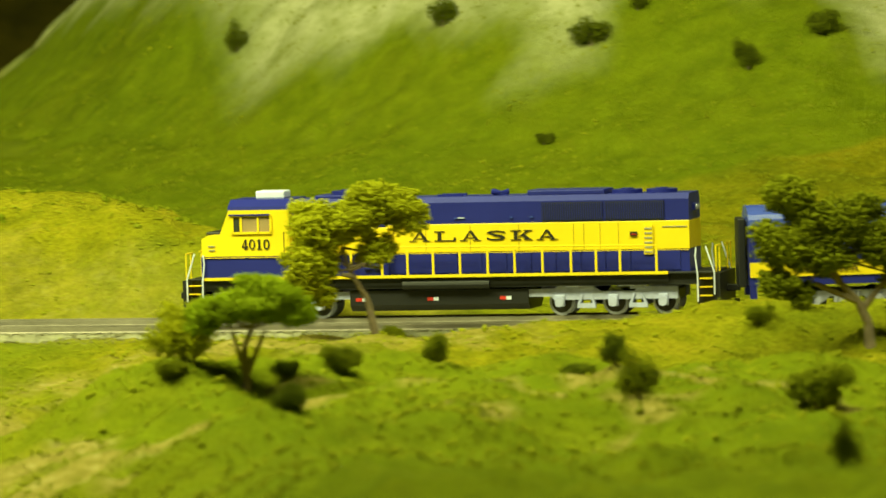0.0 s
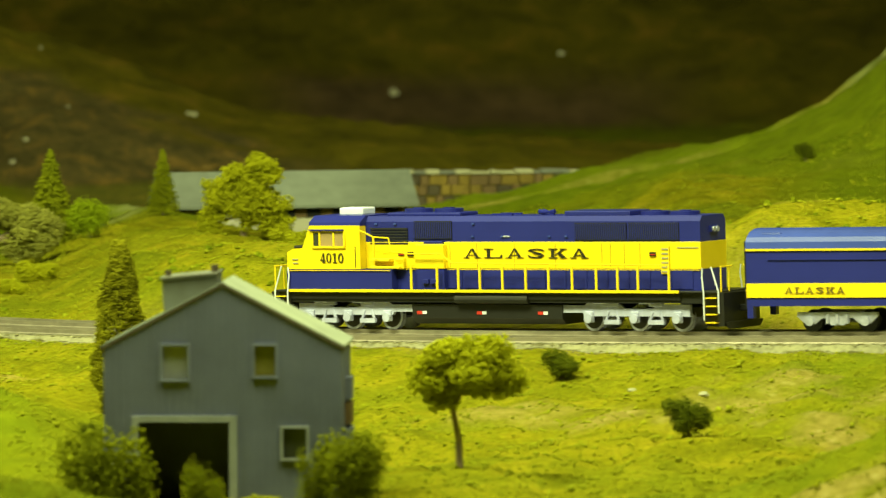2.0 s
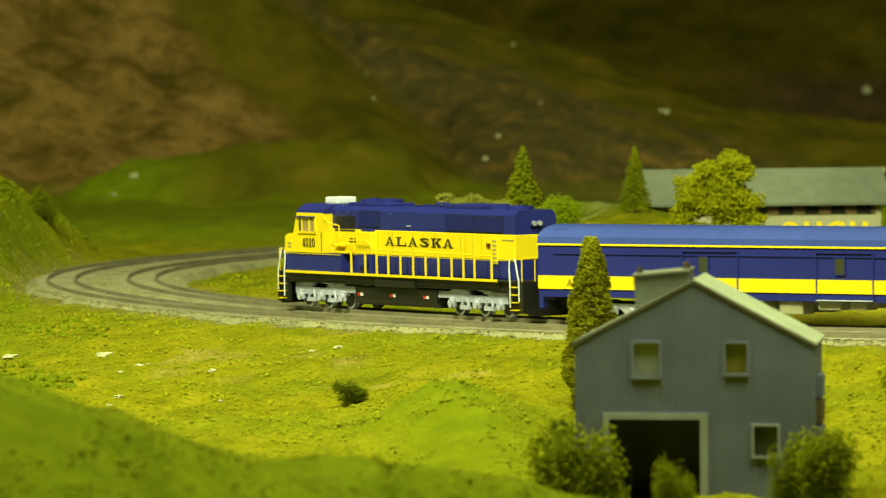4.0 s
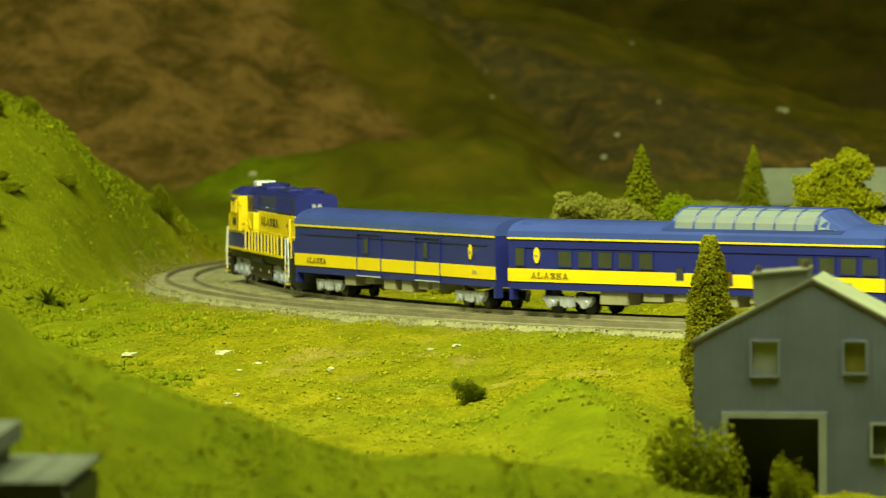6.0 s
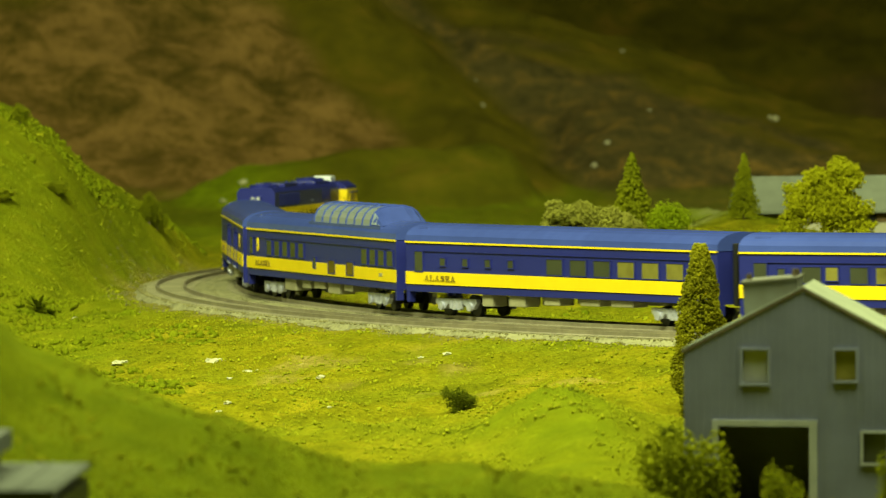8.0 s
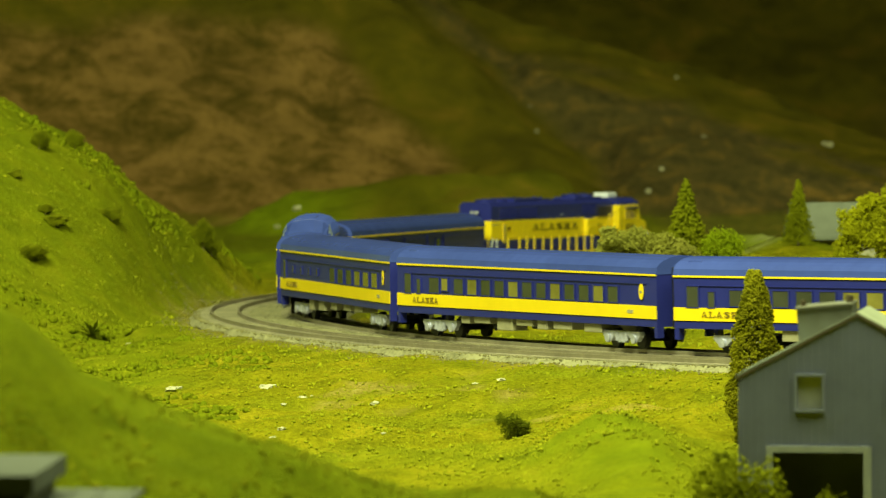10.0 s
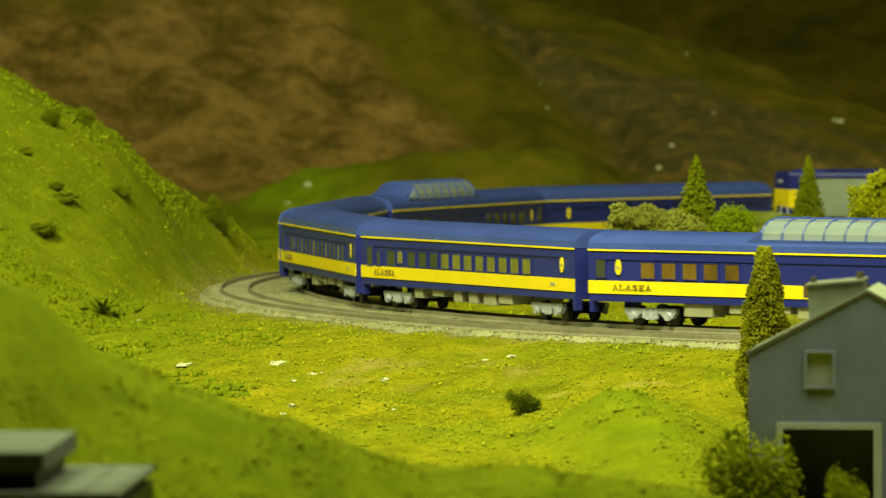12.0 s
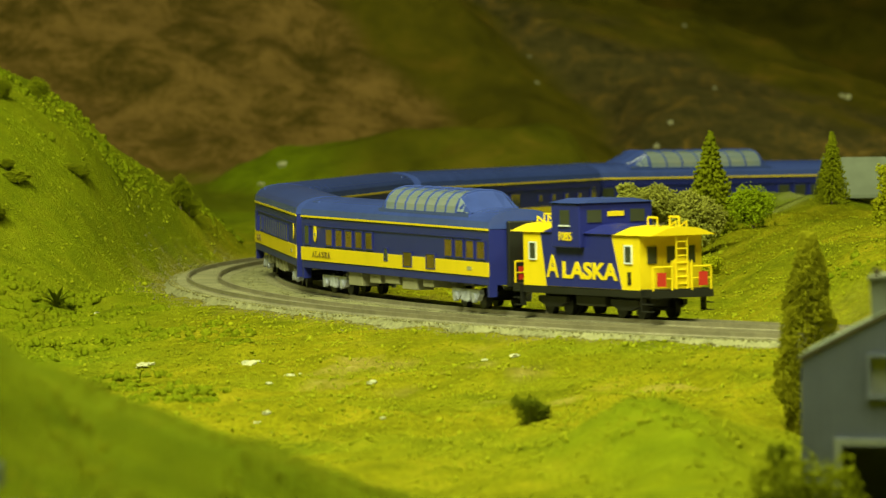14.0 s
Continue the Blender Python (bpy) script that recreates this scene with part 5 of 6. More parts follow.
        part("air_filter", one_box(0.0545, 0.0600, min(e * HY, e * 0.0150), max(e * HY, e * 0.0150), 0.0292, 0.0345, 0.0003), M_YEL, L)
        for xx in (0.0570, 0.0515, -0.0905):
            pl = part("placard", one_box(xx - 0.0017, xx + 0.0017, e * (HY + 0.0006) - 0.0002, e * (HY + 0.0006) + 0.0004, 0.0352, 0.0372), M_INK, L, "small dark builder's placard")
            part("placard_stripe", one_box(xx - 0.0014, xx + 0.0014, e * (HY + 0.0010) - 0.0001, e * (HY + 0.0010) + 0.0002, 0.0358, 0.0362), M_RED, pl)
        lad = part("ladder_panel", one_box(-0.1000, -0.0955, e * (HY + 0.0005) - 0.0002, e * (HY + 0.0005) + 0.0006, 0.0270, 0.0400), M_YEL, L)
        for k in range(6):
            part("rung", one_box(-0.0996, -0.0959, e * (HY + 0.0011) - 0.0001, e * (HY + 0.0011) + 0.0003, 0.0277 + k * 0.0021, 0.0284 + k * 0.0021), M_UNDER, lad)
        slab_letters("ALASKA", 0.0735, 0.0045, -0.0165, e, 0.0365, HY + 0.0005, L, M_INK)
        # walkway handrail
        for xx in (0.0480, 0.0326, 0.0200, 0.0073, -0.0060, -0.0197, -0.0330, -0.0467, -0.0607, -0.0730, -0.0847, -0.1025):
            bm = bmesh.new()
            box(bm, xx - 0.00055, xx + 0.00055, e * 0.0184 - 0.0004, e * 0.0184 + 0.0004, 0.0192, 0.0305)
            part("handrail_post", bm, M_YEL, L)
        bm = bmesh.new()
        pts = [(0.0785, 0.0186, 0.0478), (0.0700, 0.0186, 0.0445), (0.0610, 0.0186, 0.0440), (0.0595, 0.0186, 0.0375), (0.0480, 0.0186, 0.0365), (0.0300, 0.0184, 0.0365), (0.0240, 0.0184, 0.0322), (-0.1025, 0.0184, 0.0312)]
        for a, b in zip(pts, pts[1:]):
            rod(bm, (a[0], e * a[1], a[2]), (b[0], e * b[1], b[2]), 0.00035)
        rod(bm, (0.0700, e * 0.0186, 0.0445), (0.0700, e * 0.0186, 0.0345), 0.0006)
        part("handrail", bm, M_YEL, L)
        # tail of the hood
        part("rear_panel_lines", one_box(-0.1165, -0.1045, e * (HY + 0.0004) - 0.0001, e * (HY + 0.0004) + 0.0002, 0.0390, 0.0394), M_UNDER, L)
    # cab
    bm = bmesh.new()
    prism(bm, [(0.0785, 0.0292), (0.1228, 0.0292), (0.1228, 0.0372), (0.1195, 0.0388), (0.1135, 0.0392), (0.1088, 0.0500), (0.0785, 0.0500)], "y", -0.0182, 0.0182)
    cab = part("cab", bm, M_YEL, L, "yellow cab with short nose")
    bm = bmesh.new()
    prism(bm, [(-0.0182, 0.0498), (0.0182, 0.0498), (0.0178, 0.0515), (0.0125, 0.0545), (-0.0125, 0.0545), (-0.0178, 0.0515)], "x", 0.0783, 0.1092)
    part("cab_roof", bm, M_BLUE, cab, "navy cab roof")
    part("nose_top", one_box(0.1140, 0.1215, -0.014, 0.014, 0.0386, 0.0402, 0.0006), M_BLACK, cab, "dark anti-glare nose top")
    part("cab_lower", one_box(0.0600, 0.1226, -0.0180, 0.0180, 0.0192, 0.0291), M_BLUE, cab, "navy lower cab side")
    for e in (-1, 1):
        part("awning", one_box(0.0880, 0.1085, min(e * 0.0180, e * 0.0196), max(e * 0.0180, e * 0.0196), 0.0475, 0.0482), M_BLUE, cab)
        for a, b in ((0.1035, 0.1065), (0.0945, 0.1020), (0.0880, 0.0935)):
            part("cab_window", one_box(a, b, e * 0.0182 - 0.0002, e * 0.0182 + 0.0003, 0.0402, 0.0465), M_SEAT if b - a > 0.004 else M_WIN, cab)
        bm = bmesh.new()
        for xx in (0.1025, 0.0940, 0.0877, 0.1068):
            box(bm, xx - 0.0005, xx + 0.0005, e * 0.0183 - 0.0003, e * 0.0183 + 0.0006, 0.0396, 0.0472)
        box(bm, 0.0872, 0.1073, e * 0.0183 - 0.0003, e * 0.0183 + 0.0006, 0.0392, 0.0402)
        part("window_frame", bm, M_YEL, cab)
        slab_letters("4010", 0.0140, 0.0046, 0.0955, e, 0.0345, 0.0184, cab, M_INK, "road_number", 0.14)
        for k in range(2):
            part("script_bar", one_box(0.1160, 0.1195 - 0.0004 * k, e * 0.0184 - 0.0001, e * 0.0184 + 0.0002, 0.0336 - 0.0018 * k, 0.0341 - 0.0018 * k), M_UNDER, cab)
        part("cab_pinstripe", one_box(0.0605, 0.1222, e * 0.0183 - 0.0002, e * 0.0183 + 0.0002, 0.0284, 0.0287), M_YEL, cab)
        part("cab_door_seam", one_box(0.0812, 0.0815, e * 0.0183 - 0.0002, e * 0.0183 + 0.0002, 0.030, 0.040), M_INK, cab)
    part("windshield", one_box(0.0, 0.0006, -0.0145, 0.0145, 0.0, 0.0075), M_WIN, cab).matrix_local = pose(0.1126, 0, 0.0405, 0, -23.5, 0)
    part("nose_stripe", one_box(0.1226, 0.1232, -0.0182, 0.0182, 0.0192, 0.0290), M_BLUE, cab)
    part("headlight", one_box(0.1226, 0.1236, -0.0032, 0.0032, 0.0335, 0.0362, 0.0004), M_SILVER, cab)
    part("air_conditioner", one_box(0.0840, 0.0985, -0.006, 0.006, 0.0543, 0.0580, 0.0008), M_WHITE, L, "white cab roof air conditioner")
    # roof gear
    part("brake_hump", one_box(0.0240, 0.0680, -0.0085, 0.0085, 0.0538, 0.0556, 0.0005), M_BLUE, L)
    part("radiator_hood", one_box(-0.0760, -0.0380, -0.0098, 0.0098, 0.0538, 0.0562, 0.0005), M_BLUE, L)
    for xx in (-0.0850, -0.1020, 0.0360, 0.0540):
        bm = bmesh.new()
        zf = 0.0540 if xx < 0 else 0.0556
        disc(bm, xx, 0, zf + 0.0008, 0.0074, 0.0018, "z", 24)
        disc(bm, xx, 0, zf + 0.0019, 0.0030, 0.0006, "z", 14)
        part("roof_fan", bm, M_BLUE, L)
    bm = bmesh.new()
    box(bm, -0.0262, -0.0190, -0.0006, 0.0006, 0.0540, 0.0548)
    for a, yy in ((1, -0.002), (-1, 0), (1, 0.002)):
        rod(bm, (-0.0226, yy, 0.0553), (-0.0226 + a * 0.004, yy, 0.0557), 0.0004, 6, 0.0012)
    part("horn", bm, M_BLUE, L)
    for e in (-1, 1):
        part("exhaust_lip", one_box(-0.0045, 0.0075, e * 0.0045 - 0.0008, e * 0.0045 + 0.0008, 0.0538, 0.0549), M_BLUE, L)
    casing = part("rear_light", one_box(-0.1188, -0.1174, -0.0036, 0.0036, 0.0458, 0.0490, 0.0003), M_BLUE, L, "rear twin headlight")
    for yy in (-0.0017, 0.0017):
        bm = bmesh.new()
        disc(bm, -0.1191, yy, 0.0474, 0.0013, 0.0012, "x", 14)
        part("lens", bm, M_CHROME, casing, "bright round lens")
    # tank and pipes
    bm = bmesh.new()
    prism(bm, [(-0.0150, 0.0125), (-0.0150, 0.006), (-0.0115, 0.0032), (0.0115, 0.0032), (0.0150, 0.006), (0.0150, 0.0125)], "x", -0.0385, 0.0500)
    tank = part("fuel_tank", bm, M_BLACK, L, "black fuel tank")
    for e in (-1, 1):
        for xx in (0.0440, 0.0085, -0.0275):
            mk = part("tank_marker", one_box(xx, xx + 0.0030, e * 0.0150 - 0.0002, e * 0.0150 + 0.0003, 0.0078, 0.0093), M_RED, tank, "red and white marker")
            part("marker_half", one_box(xx - 0.0026, xx - 0.0001, e * 0.0150 - 0.0002, e * 0.0150 + 0.0003, 0.0078, 0.0093), M_WHITE, mk)
        bm = bmesh.new()
        rod(bm, (-0.020, e * 0.0165, 0.0150), (0.0230, e * 0.0165, 0.0150), 0.0021, 12)
        part("air_reservoir", bm, M_BLACK, L)
    loco_truck((0.1120, 0.0891, 0.0655), L, False)
    loco_truck((-0.0537, -0.0800, -0.1045), L, True)
    L.scale = (0.975, 1.0, 1.045)
    return L


def car_truck(parent, x):
    t = part("truck", one_box(x - 0.013, x + 0.013, -0.010, 0.010, 0.0060, 0.0085, 0.0005), M_BLACK, parent, "plated two-axle truck")
    for dx in (-0.0142, 0.0142):
        wheelset(t, x + dx, 0.0052, M_BLACK)
    for e in (-1, 1):
        y = e * 0.0125
        bm = bmesh.new()
        prism(bm, [(x - 0.0205, 0.0075), (x - 0.0165, 0.0040), (x - 0.0115, 0.0040), (x - 0.0080, 0.0068), (x - 0.0045, 0.0068), (x - 0.0035, 0.0034), (x + 0.0035, 0.0034), (x + 0.0045, 0.0068), (x + 0.0080, 0.0068), (x + 0.0115, 0.0040), (x + 0.0165, 0.0040), (x + 0.0205, 0.0075), (x + 0.0205, 0.0096), (x - 0.0205, 0.0096)], "y", y - 0.0013, y + 0.0013)
        for dx in (-0.0142, 0.0142):
            disc(bm, x + dx, y + e * 0.0016, 0.0055, 0.0024, 0.0016, "y", 12)
        for dx in (-0.005, 0.0, 0.005):
            rod(bm, (x + dx, y + e * 0.001, 0.0042), (x + dx, y + e * 0.001, 0.0088), 0.0011, 8)
        part("side_frame", bm, M_CHROME, t)
    return t


CAR_L, CAR_W = 0.302, 0.0175


def roof_profile(inset=0.0):
    w = CAR_W - inset
    pts = [(-w, 0.0402)]
    for i in range(13):
        a = pi - pi * i / 12
        pts.append((w * cos(a), 0.0402 + (0.0096 - inset) * sin(a) ** 0.75))
    pts.append((w, 0.0402))
    out = []
    for p in pts:
        if not out or abs(p[0] - out[-1][0]) + abs(p[1] - out[-1][1]) > 1e-6:
            out.append(p)
    return out


def car_shell(label, windows, name="passenger_car", dome=None):
    """windows: (front fraction, rear fraction, z0, z1, material)."""
    C = thing(name, label, "passenger car", "passenger cars of the train")
    h = CAR_L / 2
    part("body", one_box(-h + 0.001, h - 0.001, -CAR_W + 0.0004, CAR_W - 0.0004, 0.0128, 0.0402), M_BLUE, C, "navy blue car side")
    bm = bmesh.new()
    prism(bm, roof_profile(), "x", -h + 0.0008, h - 0.0008)
    part("roof", bm, M_ROOF, C, "glossy blue arched roof", smooth=False)
    for e in (-1, 1):
        part("upper_stripe", one_box(-h + 0.001, h - 0.001, e * CAR_W - 0.0004, e * CAR_W + 0.0002, 0.0394, 0.0404), M_YEL, C, "thin yellow eave stripe")
        part("side_band", one_box(-h + 0.001, h - 0.001, e * CAR_W - 0.0006, e * CAR_W + 0.0001, 0.0169, 0.0238), M_YEL, C, "broad yellow band")
        part("belt_rail", one_box(-h + 0.012, h - 0.012, e * CAR_W - 0.0006, e * CAR_W + 0.0002, 0.0350, 0.0354), M_BLUE, C)
        for a, b, z0, z1, m in windows:
            x0, x1 = h - b * CAR_L, h - a * CAR_L
            w = part("window", one_box(x0, x1, e * CAR_W - 0.0006, e * CAR_W + 0.00015, z0, z1), m, C)
            bm = bmesh.new()
            t = 0.0005
            for q in ((x0 - t, x0, z0 - t, z1 + t), (x1, x1 + t, z0 - t, z1 + t), (x0, x1, z1, z1 + t), (x0, x1, z0 - t, z0)):
                box(bm, q[0], q[1], e * CAR_W - 0.0005, e * CAR_W + 0.00035, q[2], q[3])
            part("window_frame", bm, M_BLUE, w)
        slab_letters("ALASKA", 0.031, 0.0030, h - 0.120 * CAR_L, e, 0.0204, CAR_W + 0.0003, C, M_BROWNINK)
        part("number_bar", one_box(-h + 0.026, -h + 0.032, e * CAR_W - 0.0002, e * CAR_W + 0.0003, 0.0194, 0.0212), M_UNDER, C)
    for e in (-1, 1):
        bm = bmesh.new()
        box(bm, min(e * h, e * (h + 0.0035)), max(e * h, e * (h + 0.0035)), -0.0085, 0.0085, 0.0120, 0.0440, 0.0006)
        part("diaphragm", bm, M_BLACK, C, "black end diaphragm")
        for side in (-1, 1):
            bm = bmesh.new()
            box(bm, min(e * (h - 0.004), e * (h - 0.001)), max(e * (h - 0.004), e * (h - 0.001)), side * 0.0150 - 0.002, side * 0.0150 + 0.002, 0.0070, 0.0130)
            part("end_step", bm, M_BLUE, C)
        car_truck(C, e * 0.105)
    rng = random.Random(label)
    x = 0.076
    while x > -0.072:
        ln = rng.uniform(0.010, 0.024)
        z0 = rng.uniform(0.0058, 0.0092)
        for e in (-1, 1):
            part("equipment_box", one_box(x - ln, x, min(e * 0.006, e * 0.0155), max(e * 0.006, e * 0.0155), z0, 0.0128, 0.0004), M_UNDER, C, "grey underfloor equipment box")
        x -= ln + rng.uniform(0.004, 0.020)
    for yy in (-0.012, 0.012):
        part("roof_vent", one_box(h - 0.018, h - 0.008, yy - 0.0012, yy + 0.0012, 0.0455, 0.0478, 0.0003), M_ROOF, C)
    return C


def emblem(C, x, e, z=0.0310, rx=0.0024, rz=0.0042):
    bm = bmesh.new()
    bmesh.ops.create_cone(bm, cap_ends=True, segments=20, radius1=1, radius2=1, depth=0.0004, matrix=Matrix.Translation((x, e * (CAR_W + 0.0002), z)) @ Matrix.Diagonal((rx, 1, rz, 1)) @ Euler((pi / 2, 0, 0)).to_matrix().to_4x4())
    em = part("oval_emblem", bm, M_YEL, C, "yellow oval emblem")
    part("emblem_mark", one_box(x - rx * 0.5, x + rx * 0.5, e * (CAR_W + 0.0005) - 0.0001, e * (CAR_W + 0.0005) + 0.0001, z - rz * 0.2, z + rz * 0.1), M_UNDER, em)


WZ = (0.0248, 0.0330)


def baggage_car():
    C = car_shell("navy baggage car with sliding doors and yellow stripes", [(0.365, 0.385, 0.0265, 0.0345, M_WIN), (0.66, 0.68, 0.0265, 0.0345, M_WIN)])
    for e in (-1, 1):
        for f0, f1 in ((0.33, 0.45), (0.62, 0.74)):
            x0, x1 = CAR_L * (0.5 - f1), CAR_L * (0.5 - f0)
            bm = bmesh.new()
            for q in (x0, x1):
                box(bm, q - 0.0004, q + 0.0004, e * CAR_W - 0.0006, e * CAR_W + 0.0004, 0.0135, 0.0375)
            box(bm, x0, x1, e * CAR_W - 0.0006, e * CAR_W + 0.0004, 0.0370, 0.0376)
            d = part("sliding_door", bm, M_BLUE, C, "navy sliding baggage door")
            part("door_sill", one_box(x0, x1, e * CAR_W - 0.0002, e * CAR_W + 0.0008, 0.0132, 0.0138), M_SILVER, d)
        emblem(C, CAR_L * (0.5 - 0.885), e)
    return C


def dome_car(m):
    wins = [(0.145 + k * 0.055, 0.145 + k * 0.055 + 0.036, 0.0255, 0.0338, m) for k in range(5)]
    wins += [(0.78 + k * 0.054, 0.78 + k * 0.054 + 0.038, 0.0255, 0.0338, m) for k in range(4)]
    wins += [(0.025, 0.05, 0.0255, 0.0350, M_WIN), (0.465, 0.482, 0.0205, 0.0265, M_WIN), (0.565, 0.61, 0.0185, 0.0255, M_AMBER), (0.685, 0.73, 0.0185, 0.0255, M_AMBER)]
    C = car_shell("navy dome car with a glazed roof dome", wins, "dome_car")
    for e in (-1, 1):
        emblem(C, CAR_L * (0.5 - 0.085), e)
    xa, xb = CAR_L * (0.5 - 0.42), CAR_L * (0.5 - 0.885)
    W = 0.0150
    # base, glazed sides in six bays, roof bow, sloping ends
    bm = bmesh.new()
    prism(bm, [(-W - 0.0008, 0.042), (W + 0.0008, 0.042), (W + 0.0008, 0.0468), (-W - 0.0008, 0.0468)], "x", xb, xa)
    dome = part("dome", bm, M_ROOF, C, "glazed observation dome")
    bow = [(-W, 0.0468), (-W + 0.0004, 0.0500), (-W + 0.0022, 0.0535), (-W + 0.0055, 0.0562), (-0.004, 0.0576), (0.004, 0.0576), (W - 0.0055, 0.0562), (W - 0.0022, 0.0535), (W - 0.0004, 0.0500), (W, 0.0468)]
    n = 7
    for k in range(n + 1):
        xx = xa - 0.009 - k * (xa - xb - 0.030) / n
        bm = bmesh.new()
        prev = None
        for y, z in bow:
            c = Vector((xx, y, z))
            if prev is not None:
                rod(bm, prev, c, 0.0007, 6)
            prev = c
        part("dome_rib", bm, M_ROOF, dome)
    for k in range(n):
        x1 = xa - 0.0094 - k * (xa - xb - 0.030) / n
        x0 = xa - 0.0086 - (k + 1) * (xa - xb - 0.030) / n
        bm = bmesh.new()
        for (y0, z0), (y1, z1) in zip(bow, bow[1:]):
            if abs(y0) < 0.0045 and abs(y1) < 0.0045:
                continue
            v = [bm.verts.new(p) for p in ((x0, y0, z0), (x1, y0, z0), (x1, y1, z1), (x0, y1, z1))]
            bm.faces.new(v)
        part("dome_pane", bm, M_DOMEGLASS, dome, "curved dome window pane", smooth=True)
    bm = bmesh.new()
    box(bm, xb + 0.0205, xa - 0.0085, -0.0048, 0.0048, 0.0570, 0.0580, 0.0003)
    part("dome_spine", bm, M_ROOF, dome)
    for xs, xe in ((xa - 0.0085, xa), (xb + 0.0210, xb)):
        bm = bmesh.new()
        A = [bm.verts.new((xs, y, z)) for y, z in bow]
        B = [bm.verts.new((xe, y * 0.96, 0.0468 + (z - 0.0468) * 0.12)) for y, z in bow]
        for i in range(len(A) - 1):
            bm.faces.new((A[i], A[i + 1], B[i + 1], B[i]))
        part("dome_end", bm, M_ROOF, dome, "blue sloping dome end")
    for e in (-1, 1):
        for k in range(3):
            x0 = xb + 0.0185 - k * 0.0062
            zt = 0.0560 - k * 0.0033
            bm = bmesh.new()
            v = [bm.verts.new(p) for p in ((x0, e * (W + 0.0004), 0.0476), (x0 - 0.0052, e * (W + 0.0002), 0.0476), (x0 - 0.0052, e * (W - 0.0022), zt - 0.0045), (x0, e * (W - 0.0018), zt - 0.0015))]
            bm.faces.new(v)
            part("end_pane", bm, M_DOMEGLASS, dome)
    for k in range(8):
        xx = xa - 0.014 - k * 0.012
        for e in (-1, 1):
            part("dome_seat", one_box(xx - 0.003, xx + 0.001, e * 0.008 - 0.004, e * 0.008 + 0.004, 0.0469, 0.0515, 0.0005), M_SEAT, dome)
    return C


def coach(first, count, step, label, lit, extra=()):
    wins = [(first + k * step, first + k * step + step * 0.68, *WZ, M_WINL if lit(k) else M_WIN) for k in range(count)]
    wins += list(extra)
    C = car_shell(label, wins)
    for e in (-1, 1):
        emblem(C, CAR_L * (0.5 - 0.945), e)
    return C


def coaches():
    door = [(0.035, 0.062, 0.0240, 0.0348, M_WIN), (0.085, 0.10, 0.0240, 0.0320, M_WIN)]
    a = coach(0.47, 6, 0.075, "navy combine coach with large rear windows and yellow stripes", lambda k: k in (3, 4, 5),
              [(0.12 + k * 0.075, 0.138 + k * 0.075, 0.0275, 0.0315, M_WIN) for k in range(4)] + door[:1])
    b = coach(0.235, 12, 0.0535, "navy coach with a row of twelve windows", lambda k: k % 3 == 1, door + [(0.135, 0.175, 0.0248, 0.0330, M_WIN), (0.185, 0.21, 0.0262, 0.0330, M_WINL)])
    c = coach(0.235, 11, 0.0535, "navy coach with a long row of windows", lambda k: k > 2, door + [(0.135, 0.175, 0.0248, 0.0330, M_WIN), (0.185, 0.21, 0.0262, 0.0330, M_WINL)])
    return a, b, c


